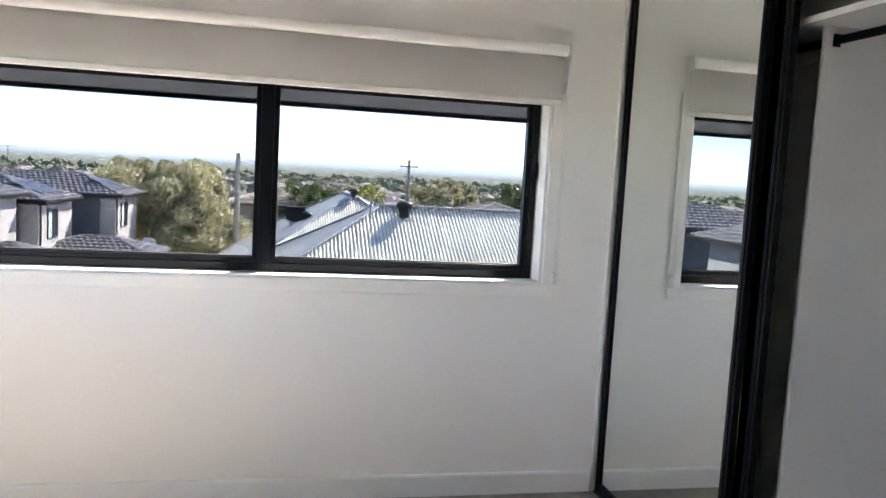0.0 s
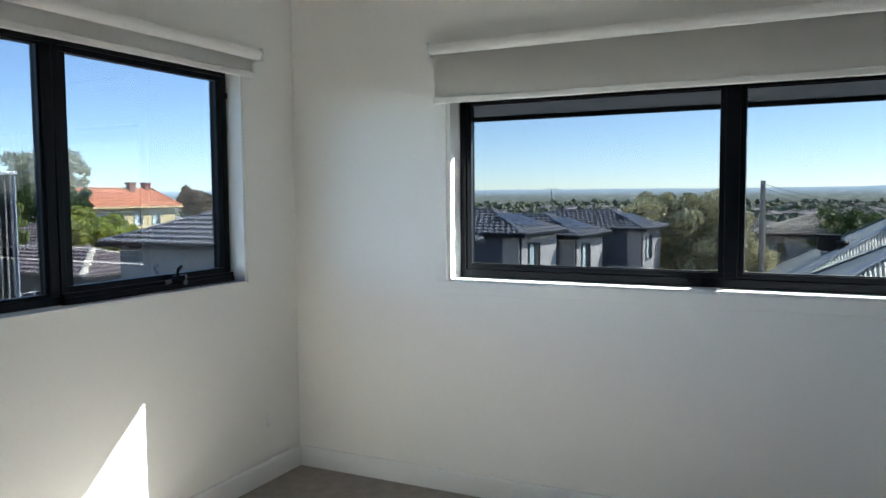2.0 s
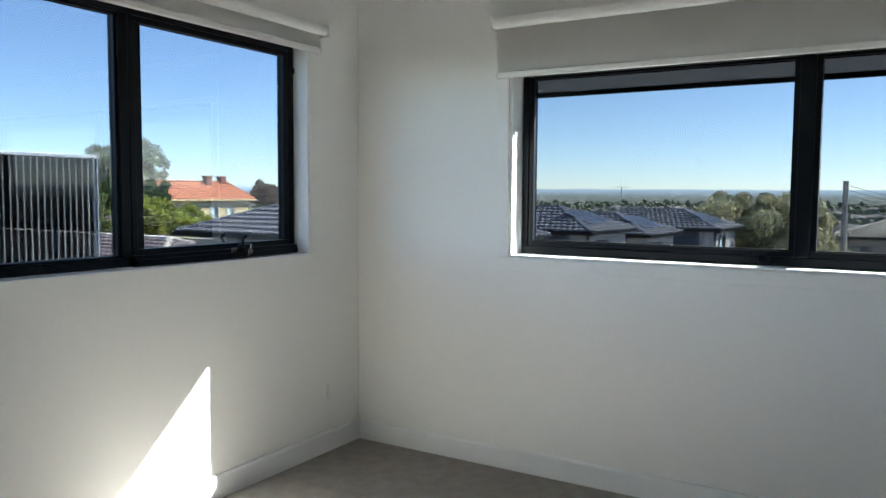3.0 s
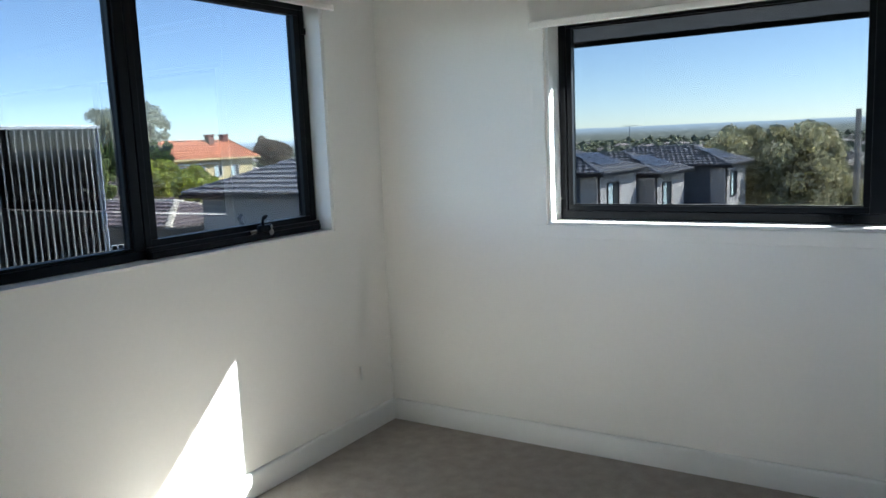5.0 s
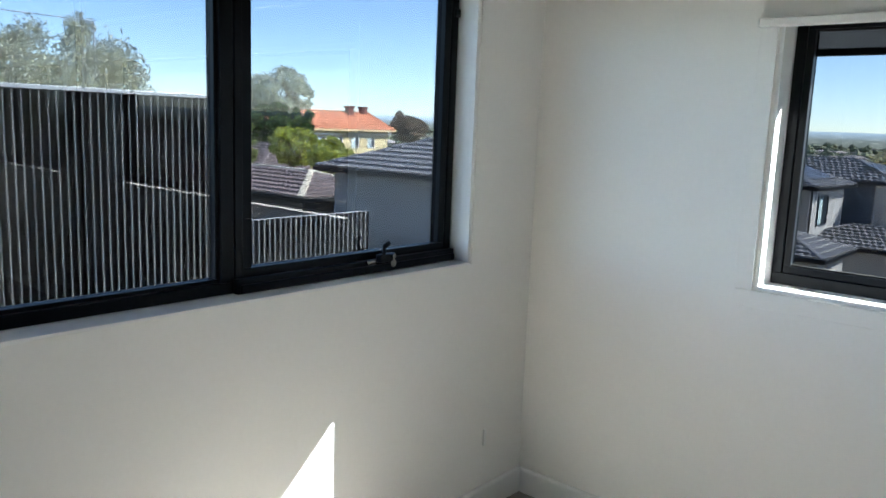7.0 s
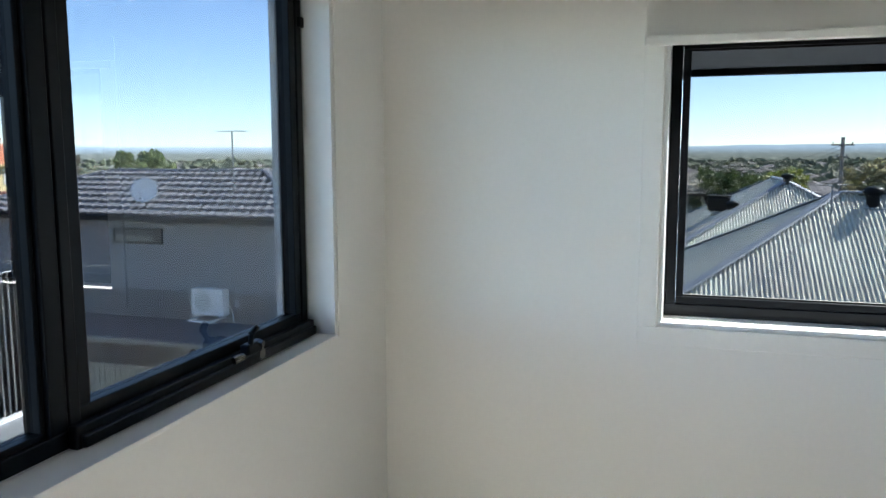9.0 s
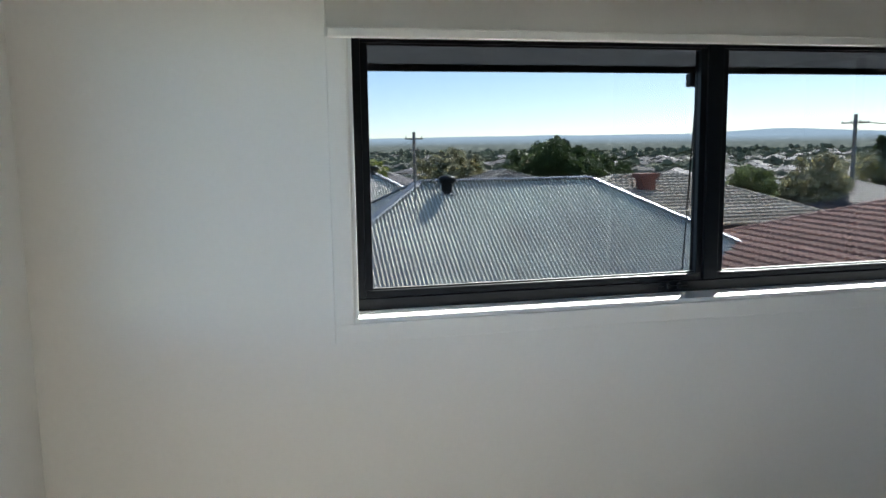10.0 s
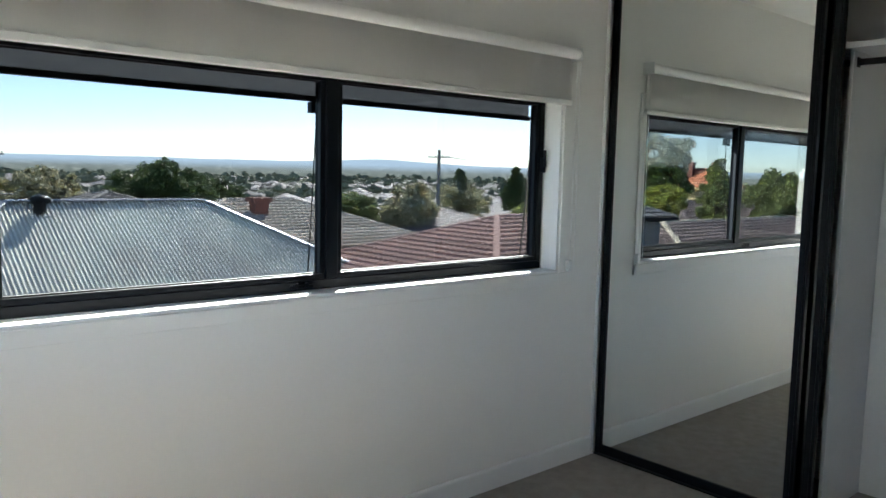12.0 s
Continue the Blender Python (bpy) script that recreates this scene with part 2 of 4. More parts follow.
def polys(verts, faces):
    bm = bmesh.new()
    vs = [bm.verts.new(v) for v in verts]
    for f in faces:
        bm.faces.new([vs[i] for i in f])
    return bm


def structure(name, bm, mat, label, parent=None):
    ob = part(name, bm, mat, parent)
    return tagged(ob, label, kind="structure")


# ---- room ----
RX, RY, RH, WT = 3.96, -4.3, 2.76, 0.205   # room width, depth, height, wall thickness
NX0, NX1, NZ0, NZ1 = 0.938, 3.600, 1.078, 2.005   # opening in the north wall
WY0, WY1, WZ0, WZ1 = -2.43, -0.413, 1.068, 2.142  # opening in the west wall
WARD = 4.62                                        # back of the wardrobe


def wall_with_hole(a0, a1, b0, b1, h0, h1, k0, k1, along):
    """A wall from a0 to a1 and b0 to b1 in thickness, with an opening h0..h1, k0..k1."""
    bm = bmesh.new()
    for p0, p1, q0, q1 in ((a0, h0, -0.3, RH + 0.3), (h1, a1, -0.3, RH + 0.3), (h0, h1, -0.3, k0), (h0, h1, k1, RH + 0.3)):
        if along == "x":
            add_box(bm, p0, p1, b0, b1, q0, q1)
        else:
            add_box(bm, b0, b1, p0, p1, q0, q1)
    bmesh.ops.remove_doubles(bm, verts=bm.verts[:], dist=0.0001)
    return bm


structure("wall_north", wall_with_hole(-WT, WARD + 0.15, 0, WT, NX0, NX1, NZ0, NZ1, "x"), "wall", "off-white painted plaster wall with a long window")
structure("wall_west", wall_with_hole(RY - WT, -0.0005, -WT, 0, WY0, WY1, WZ0, WZ1, "y"), "wall", "off-white painted plaster wall with a casement window")
structure("wall_south", box(-WT, WARD + 0.15, RY - WT, RY, -0.3, RH + 0.3), "wall", "off-white painted plaster wall")
structure("wall_east", add_box(box(WARD, WARD + 0.15, RY, 0, -0.3, RH + 0.3), RX, WARD, RY, -2.42, -0.3, RH + 0.3), "wall", "off-white painted wall behind and beside the wardrobe")
structure("floor", box(-0.1, WARD, RY, 0.1, -0.25, 0), "carpet", "grey-beige short pile carpet")
structure("ceiling", box(-0.1, WARD, RY, 0.1, RH, RH + 0.2), "ceiling", "white painted flat ceiling")
structure("header", box(RX, RX + 0.14, -2.42, 0, 2.70, RH), "wall", "painted header over the wardrobe doors")


def skirting(name, length, m):
    """A board 110 mm high with a rounded top edge, against a wall behind it."""
    bm = bmesh.new()
    prof = [(0, 0), (-0.016, 0), (-0.016, 0.098), (-0.0145, 0.104), (-0.011, 0.109), (-0.006, 0.111), (0, 0.111)]
    rows = [[bm.verts.new((x, y, z)) for y, z in prof] for x in (0, length)]
    for i in range(len(prof) - 1):
        bm.faces.new((rows[0][i], rows[0][i + 1], rows[1][i + 1], rows[1][i]))
    for r in rows:
        bm.faces.new(r)
    bmesh.ops.recalc_face_normals(bm, faces=bm.faces[:])
    ob = structure(name, bm, "trim", "white painted skirting board")
    ob.matrix_world = m
    return ob


skirting("baseboard", RX - 0.025 - 0.018, pose(0.018, -0.001, 0.0))
skirting("baseboard", -RY, pose(0.001, RY, 0, 0, 0, 90))
skirting("baseboard", RX, pose(RX, RY + 0.001, 0, 0, 0, 180))


# ---- windows ----
def frame_member(name, bm_args, parent, bevel=0.003, mat="black"):
    return part(name, box(*bm_args, bevel), mat, parent)


def glazing(name, parent, args, axis):
    ob = part(name, box(*args), "glass" if axis == "y" else "glass_clear", parent, "clear glass pane")
    ob.visible_shadow = False
    return ob


def window_north():
    w = thing("window_1", (0, 0, 0), "black aluminium window of two panes in a white reveal", kind="structure")
    x0, x1, z0, z1, y = 0.953, 3.582, 1.088, 1.990, 0.105
    d = 0.055
    fr = bmesh.new()
    for a in ((x0, x1, y, y + d, z0, z0 + 0.04), (x0, x1, y, y + d, z1 - 0.022, z1), (x0, x0 + 0.035, y, y + d, z0 + 0.04, z1 - 0.022), (x1 - 0.035, x1, y, y + d, z0 + 0.04, z1 - 0.022)):
        add_box(fr, *a, 0.003)
    part("window_frame", fr, "black", w, "black powder-coated outer frame")
    part("mullion", box(2.222, 2.281, y - 0.004, y + d, z0 + 0.04, z1 - 0.022, 0.004), "black", w)
    for a, b in ((x0 + 0.0355, 2.2215), (2.2815, x1 - 0.0355)):
        s = bmesh.new()
        h0, h1 = z0 + 0.0405, z1 - 0.0225
        t, tt = 0.024, 0.012
        for q in ((a, b, y + 0.008, y + d - 0.004, h0, h0 + t), (a, b, y + 0.008, y + d - 0.004, h1 - tt, h1), (a, a + t, y + 0.008, y + d - 0.004, h0 + t, h1 - tt), (b - t, b, y + 0.008, y + d - 0.004, h0 + t, h1 - tt)):
            add_box(s, *q, 0.002)
        sash = part("sash", s, "black", w)
        g = glazing("pane", sash, (a + t - 0.004, b - t + 0.004, y + 0.028, y + 0.034, h0 + t - 0.004, h1 - tt + 0.004), "y")
        bead = bmesh.new()
        for q in ((a + t, b - t, y + 0.018, y + 0.0275, h0 + t, h0 + t + 0.006), (a + t, b - t, y + 0.018, y + 0.0275, h1 - tt - 0.006, h1 - tt)):
            add_box(bead, *q)
        part("glazing_bead", bead, "seal", sash)
    latch = part("latch", add_box(add_box(box(2.045, 2.165, y - 0.006, y + 0.006, 1.098, 1.112, 0.002), 2.07, 2.085, y - 0.018, y - 0.004, 1.102, 1.122, 0.002), 2.115, 2.13, y - 0.018, y - 0.004, 1.102, 1.122, 0.002), "black", w, "small black window latch")
    cam_lock = part("lock", add_box(box(3.551, 3.5805, y - 0.02, y - 0.001, 1.60, 1.68, 0.006), 3.556, 3.568, y - 0.034, y - 0.018, 1.63, 1.72, 0.004), "black", w, "black cam handle")
    # white lining of the opening
    t = 0.012
    for name, a in (("sill", (NX0, NX1, -0.004, y - 0.001, NZ0 - 0.001, NZ0 + 0.009)), ("head_lining", (NX0, NX1, 0.0, y - 0.001, NZ1 - t, NZ1)), ("side_lining", (NX0, NX0 + t, 0.0, y - 0.001, NZ0 + 0.0095, NZ1 - t)), ("side_lining", (NX1 - t, NX1, 0.0, y - 0.001, NZ0 + 0.0095, NZ1 - t))):
        part(name, box(*a, 0.0015), "trim", w)
    # filler between the frame and the opening outside
    fl = bmesh.new()
    for a in ((NX0, x0, y + 0.004, y + 0.05, NZ0, NZ1), (x1, NX1, y + 0.004, y + 0.05, NZ0, NZ1), (x0, x1, y + 0.004, y + 0.05, NZ0, z0), (x0, x1, y + 0.004, y + 0.05, z1, NZ1)):
        add_box(fl, *a)
    part("packing", fl, "trim", w)
    o, i = 0.066, 0.006
    ar = bmesh.new()
    for a in ((NX0 - o, NX1 + o, NZ0 - o, NZ0 - i), (NX0 - o, NX1 + o, NZ1 + i, NZ1 + o), (NX0 - o, NX0 - i, NZ0 - i, NZ1 + i), (NX1 + i, NX1 + o, NZ0 - i, NZ1 + i)):
        add_box(ar, a[0], a[1], -0.012, -0.0005, a[2], a[3], 0.0025)
    part("architrave", ar, "wall", w, "flat painted architrave")


def window_west():
    w = thing("window_2", (0, 0, 0), "black aluminium window with a fixed pane and a winding sash", kind="structure")
    y0, y1, z0, z1, x = -2.41, -0.427, 1.078, 2.130, -0.09
    d = 0.055
    ym = -1.402
    fr = bmesh.new()
    for a in ((x - d, x, y0, y1, z0, z0 + 0.035), (x - d, x, y0, y1, z1 - 0.03, z1), (x - d, x, y0, y0 + 0.035, z0 + 0.035, z1 - 0.03), (x - d, x, y1 - 0.035, y1, z0 + 0.035, z1 - 0.03)):
        add_box(fr, *a, 0.003)
    part("window_frame", fr, "black", w, "black powder-coated outer frame")
    part("mullion", box(x - d, x + 0.003, ym - 0.045, ym - 0.002, z0 + 0.035, z1 - 0.03, 0.003), "black", w)
    part("mullion", box(x - d, x + 0.003, ym + 0.002, ym + 0.030, z0 + 0.035, z1 - 0.03, 0.003), "black", w)
    # winding sash, set slightly proud
    a, b = ym + 0.031, y1 - 0.0355
    h0, h1, t = z0 + 0.0355, z1 - 0.0305, 0.034
    s = bmesh.new()
    for q in ((a, b, h0, h0 + t), (a, b, h1 - 0.024, h1), (a, a + t, h0 + t, h1 - 0.024), (b - t, b, h0 + t, h1 - 0.024)):
        add_box(s, x - d + 0.006, x - 0.004, q[0], q[1], q[2], q[3], 0.003)
    sash = part("sash", s, "black", w)
    glazing("pane", sash, (x - 0.030, x - 0.024, a + t - 0.004, b - t + 0.004, h0 + t - 0.004, h1 - 0.028 + 0.008), "x")
    part("sash_rail", add_box(box(x + 0.0005, x + 0.022, ym - 0.004, y1 - 0.002, z0 - 0.001, z0 + 0.045, 0.004), x + 0.022, x + 0.034, ym + 0.004, y1 - 0.01, z0 + 0.002, z0 + 0.028, 0.004), "black", w, "black projecting rail of the winder")
    a, b = y0 + 0.0355, ym - 0.0455
    t = 0.012
    s = bmesh.new()
    for q in ((a, b, h0, h0 + t), (a, b, h1 - t, h1), (a, a + t, h0 + t, h1 - t), (b - t, b, h0 + t, h1 - t)):
        add_box(s, x - d + 0.008, x - 0.008, q[0], q[1], q[2], q[3], 0.002)
    fixed = part("glazing_bead", s, "black", w)
    glazing("pane", fixed, (x - 0.030, x - 0.024, a + t - 0.004, b - t + 0.004, h0 + t - 0.004, h1 - t + 0.004), "x")
    # winder, key and hinge
    wy, wz = -0.80, 1.135
    win = bmesh.new()
    add_box(win, x + 0.018, x + 0.045, wy - 0.045, wy + 0.035, wz - 0.022, wz + 0.008, 0.006)
    rod(win, (x + 0.035, wy - 0.02, wz), (x + 0.050, wy - 0.035, wz + 0.038), 0.008, 0.006)
    rod(win, (x + 0.048, wy - 0.034, wz + 0.034), (x + 0.052, wy - 0.012, wz + 0.050), 0.009, 0.008)
    winder = part("winder", win, "black", w, "black folding winder handle", smooth=False)
    part("winder_knob", rod(bmesh.new(), (x + 0.036, wy - 0.10, wz - 0.018), (x + 0.05, wy - 0.075, wz - 0.012), 0.011, 0.009), "metal", w, "worn metal winder knob")
    kb = bmesh.new()
    bmesh.ops.create_circle(kb, cap_ends=True, segments=14, radius=0.014, matrix=Matrix.Translation((0, 0, -0.03)) @ Matrix.Rotation(radians(90), 4, "Y"))
    add_box(kb, -0.001, 0.001, -0.004, 0.004, -0.022, 0.002)
    bmesh.ops.solidify(kb, geom=kb.faces[:], thickness=0.0015)
    key = part("key", kb, "metal", w, "small nickel key in the lock")
    key.location = (x + 0.052, wy + 0.012, wz + 0.004)
    part("lock_barrel", rod(bmesh.new(), (x + 0.036, wy + 0.012, wz), (x + 0.055, wy + 0.012, wz), 0.008), "metal", w)
    part("hinge", box(x + 0.001, x + 0.012, y1 - 0.03, y1 - 0.004, 1.99, 2.02, 0.003), "black", w)
    t = 0.012
    for name, q in (("sill", (x + 0.001, 0.004, WY0, WY1, WZ0 - 0.001, WZ0 + 0.009)), ("head_lining", (x + 0.001, 0.0, WY0, WY1, WZ1 - t, WZ1)), ("side_lining", (x + 0.001, 0.0, WY0, WY0 + t, WZ0 + 0.0095, WZ1 - t)), ("side_lining", (x + 0.001, 0.0, WY1 - t, WY1, WZ0 + 0.0095, WZ1 - t))):
        part(name, box(*q, 0.0015), "trim", w)
    fl = bmesh.new()
    for q in ((WY0, y0, WZ0, WZ1), (y1, WY1, WZ0, WZ1), (y0, y1, WZ0, z0), (y0, y1, z1, WZ1)):
        add_box(fl, x - 0.05, x - 0.004, q[0], q[1], q[2], q[3])
    part("packing", fl, "trim", w)
    o, i = 0.05, 0.004
    ar = bmesh.new()
    for q in ((WY0 - o, WY0 - i, WZ0, WZ1 + i), (WY1 + i, WY1 + o * 0.5, WZ0, WZ1 + i)):
        add_box(ar, 0.0005, 0.006, q[0], q[1], q[2], q[3], 0.002)
    part("edge_strip", ar, "wall", w)


window_north()
window_west()


# ---- roller blinds ----
def roller_blind(length, drop, label, chain_at=None):
    """Along x from 0 to length; the wall is at y = 0, the room towards -y; z = 0 is the tube's centre."""
    b = thing("roller_blind", label=label, category="roller blind")
    ty = -0.048
    tube = rod(bmesh.new(), (0.012, ty, 0), (length - 0.012, ty, 0), 0.027, seg=32)
    part("tube", tube, "blind", b, smooth=False)
    bm = bmesh.new()
    cols = 24
    rows = []
    for i in range(cols + 1):
        x = 0.02 + (length - 0.04) * i / cols
        wob = 0.0012 * math.sin(i * 1.7) + 0.0008 * math.sin(i * 0.6)
        rows.append([bm.verts.new((x, ty + 0.0272 + wob * k, -drop * k)) for k in (0, 0.33, 0.66, 1.0)])
    for p, q in zip(rows, rows[1:]):
        for k in range(3):
            bm.faces.new((p[k], q[k], q[k + 1], p[k + 1]))
    bmesh.ops.solidify(bm, geom=bm.faces[:], thickness=0.0008)
    part("fabric", bm, "blind", b, "off-white blockout fabric")
    part("bottom_bar", box(0.018, length - 0.018, ty + 0.016, ty + 0.040, -drop - 0.026, -drop + 0.004, 0.006), "blind_bar", b)
    part("bar_cap", box(0.014, 0.0175, ty + 0.017, ty + 0.039, -drop - 0.025, -drop + 0.003), "plastic", b)
    part("bar_cap", box(length - 0.0175, length - 0.014, ty + 0.017, ty + 0.039, -drop - 0.025, -drop + 0.003), "plastic", b)
    for x in (0.0, length - 0.004):
        br = box(x, x + 0.004, ty - 0.030, -0.001, -0.034, 0.032, 0.001)
        bracket = part("bracket", br, "plastic", b)
        part("bracket_cap", rod(bmesh.new(), (x - 0.002, ty, 0), (x + 0.006, ty, 0), 0.030, seg=24), "plastic", bracket)
    if chain_at is not None:
        ch = bmesh.new()
        for dy in (-0.014, 0.014):
            rod(ch, (chain_at, ty + dy, -1.10), (chain_at, ty + dy * 0.8, 0), 0.0018, seg=6)
        part("chain", ch, "plastic", b, "white bead chain loop")
        part("chain_guide", box(chain_at - 0.013, chain_at + 0.013, -0.04, -0.013, -1.135, -1.075, 0.004), "plastic", b)
    return b


rb = roller_blind(2.80, 0.235, "off-white roller blind rolled up above the long window", 2.808)
rb.matrix_world = pose(0.855, 0, 2.213)
rb2 = roller_blind(2.20, 0.090, "off-white roller blind rolled up above the winding window")
rb2.matrix_world = pose(0, -2.535, 2.211, 0, 0, 90)

# ---- outdoor screen over the long window ----
scr = thing("outdoor_screen", label="charcoal mesh outdoor screen rolled up outside the window", category="outdoor screen")
part("fabric", box(0.80, 3.585, 0.226, 0.229, 1.902, 2.10), "screen", scr)
part("bottom_rail", box(0.79, 3.59, 0.215, 0.240, 1.878, 1.902, 0.005), "black", scr)
part("cassette", box(0.72, 3.72, WT + 0.002, 0.31, 2.10, 2.22, 0.01), "black", scr)
for cx, lean in ((2.264, -0.061), (3.653, -0.113)):
    part("guide_wire", rod(bmesh.new(), (cx, 0.226, 2.10), (cx + lean, 0.235, 0.95), 0.003 if cx < 3 else 0.006, seg=8), "seal" if cx < 3 else "timber", scr)
part("rail_bracket", box(2.215, 2.265, 0.214, 0.250, 1.83, 1.8775, 0.004), "black", scr)


# ---- wardrobe ----
def mirror_door(y0, y1, x, label):
    """A sliding door in the plane x; y0 is its south edge."""
    d = thing("mirror_door", (x, y0, 0.0), label, "sliding mirror door", "sliding mirror doors")
    w, z0, z1, s, t = y1 - y0, 0.012, 2.69, 0.042, 0.032
    for yy in (0.0, w - s):
        st = add_box(box(0, t, yy, yy + s, z0, z1, 0.004), -0.006, 0.0, yy + 0.012, yy + s - 0.012, z0, z1, 0.002)
        part("stile", st, "black", d)
    part("rail", box(0.001, t - 0.001, s, w - s, z0, z0 + 0.05, 0.003), "black", d)
    part("rail", box(0.001, t - 0.001, s, w - s, z1 - 0.04, z1, 0.003), "black", d)
    part("mirror", box(0.010, 0.015, s - 0.003, w - s + 0.003, z0 + 0.047, z1 - 0.037), "mirror", d, "silvered mirror panel")
    return d


mirror_door(-1.150, -0.022, 3.966, "full-height mirror sliding door in a black frame beside the window wall")
mirror_door(-1.215, -0.10, 4.012, "mirror sliding door pushed behind the front one")
tr = thing("door_track", (3.955, -2.42, 0), "black aluminium floor and head tracks of the sliding doors", "door track")
part("floor_track", add_box(box(0.004, 0.105, 0, 2.40, 0.0005, 0.007), 0.028, 0.034, 0, 2.40, 0.007, 0.0115), "black", tr)
part("head_track", box(0.0, 0.11, 0, 2.40, 2.692, 2.699), "black", tr)
part("jamb", box(-0.012, 0.004, 2.40, 2.4195, 0, 2.69, 0.002), "trim", tr, "white jamb strip")

wr = thing("wardrobe", (4.1, -2.40, 0), "white melamine wardrobe fit-out with divider, shelf and black rails", "wardrobe")
part("divider", box(0.05, 0.515, 1.187, 1.205, 0.001, 2.175, 0.001), "board", wr)
part("shelf", box(-0.02, 0.515, 0.005, 2.37, 2.176, 2.20, 0.001), "board", wr)
part("back_panel", box(0.505, 0.517, 0.005, 1.186, 0.001, 2.175), "board", wr)
for a, b in ((0.01, 1.186), (1.206, 2.365)):
    rail = part("hanging_rail", box(0.085, 0.100, a, b, 2.112, 2.142, 0.006), "black", wr, "black oval hanging rail")
    for e in (a, b - 0.006):
        part("rail_socket", box(0.078, 0.107, e, e + 0.006, 2.105, 2.149, 0.002), "black", rail)

pl = thing("wall_fitting", (0, -0.272, 0.324), "small narrow white fitting low on the wall beside the corner", "wall fitting")
part("plate", box(0.0005, 0.010, -0.007, 0.007, -0.036, 0.036, 0.003), "plastic", pl)
part("screw", rod(bmesh.new(), (0.009, 0, 0.022), (0.0112, 0, 0.022), 0.003, seg=10), "plastic", pl)


# ---- outdoors ----
def ground_z(x, y):
    r = math.hypot(x - 2, y + 3)
    s = min(1, max(0, (r - 22) / 260))
    return -5.0 - 11.0 * s * s * (3 - 2 * s) - min(1.0, max(0.0, (r - 20) / 30)) * 1.2


def terrain():
    bm = bmesh.new()
    radii = [0.5, 6, 12, 18, 24, 30, 38, 48, 60, 80, 110, 150, 200, 260, 340, 450, 600, 900, 1600, 3000]
    rings = []
    for r in radii:
        rings.append([bm.verts.new((2 + r * math.cos(a), -3 + r * math.sin(a), ground_z(2 + r * math.cos(a), -3 + r * math.sin(a)) + (0.25 * noise.noise(Vector((r * math.cos(a) / 9, r * math.sin(a) / 9, 0))) if r > 20 else 0))) for a in (2 * math.pi * k / 72 for k in range(72))])
    bm.faces.new(rings[0])
    for p, q in zip(rings, rings[1:]):
        for k in range(72):
            bm.faces.new((p[k], q[k], q[(k + 1) % 72], p[(k + 1) % 72]))
    bmesh.ops.recalc_face_normals(bm, faces=bm.faces[:])
    ob = part("ground", bm, "ground", smooth=True)
    tagged(ob, "dry grass and bare earth falling away to a wide suburb", kind="structure")


terrain()


def backdrop():
    bm = bmesh.new()
    prev = None
    for k in range(241):
        a = radians(-5 + 190 * k / 240)
        r = 1450
        deg = math.degrees(a)
        top = 1.6 + 1450 * 0.0080 + 2.6 * noise.noise(Vector((k * 0.05, 0, 3))) + 1.3 * noise.noise(Vector((k * 0.25, 2, 3)))
        top += 7.5 * math.exp(-((deg - 53) / 4.5) ** 2) + 5.0 * math.exp(-((deg - 68) / 13.0) ** 2)
        v = (bm.verts.new((r * math.cos(a), r * math.sin(a), -20)), bm.verts.new((r * math.cos(a), r * math.sin(a), top)))
        if prev:
            bm.faces.new((prev[0], v[0], v[1], prev[1]))
        prev = v
    # daylight and haze are both in the strip's glowing colour
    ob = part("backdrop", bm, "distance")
    tagged(ob, "glowing backdrop of wooded suburb and low hills, haze painted blue", kind="structure")


backdrop()


def roof_faces(x0, x1, y0, y1, ze, slope, long_x):
    """The four faces of a hip roof: origin, direction along the eave, direction up the slope in plan, eave length, run, kind."""
    w, d = x1 - x0, y1 - y0
    run = (d if long_x else w) / 2
    return [((x0, y0), (1, 0), (0, 1), w, run), ((x1, y0), (0, 1), (-1, 0), d, run), ((x1, y1), (-1, 0), (0, -1), w, run), ((x0, y1), (0, -1), (1, 0), d, run)]


def tiled_face(bm, o, u, n, length, run, ze, slope, skip=0, wave=0.05, lift=0.07, col=0.27, per=4):
    """Rows of tiles: each course is a wavy strip, its lower edge proud of the course below; both ends are cut by the hips."""
    k = math.sqrt(1 + slope * slope)
    courses = max(2, int(run * k / 0.32))
    for c in range(courses):
        if c < skip:
            continue
        v0, v1 = run * c / courses, run * (c + 1) / courses
        vm = (v0 + v1) / 2
        a, b = vm, length - vm
        if b - a < 0.05:
            continue
        off = (c % 2) * col / 2
        xs = [a] + [i * col / per + off for i in range(int(a * per / col) - 2, int(b * per / col) + 2) if a + 0.01 < i * col / per + off < b - 0.01] + [b]
        low, high = [], []
        for x in xs:
            h = wave * (0.5 + 0.5 * math.cos(2 * math.pi * (x - off) / col))
            for v, extra, row in ((v0 - 0.03, lift, low), (v1, 0.0, high)):
                row.append(bm.verts.new((o[0] + u[0] * x + n[0] * v, o[1] + u[1] * x + n[1] * v, ze + slope * v + h + extra)))
        for i in range(len(xs) - 1):
            bm.faces.new((low[i], low[i + 1], high[i + 1], high[i]))
        base = [bm.verts.new((p.co.x, p.co.y, p.co.z - lift)) for p in low]
        for i in range(len(xs) - 1):
            bm.faces.new((base[i], base[i + 1], low[i + 1], low[i]))


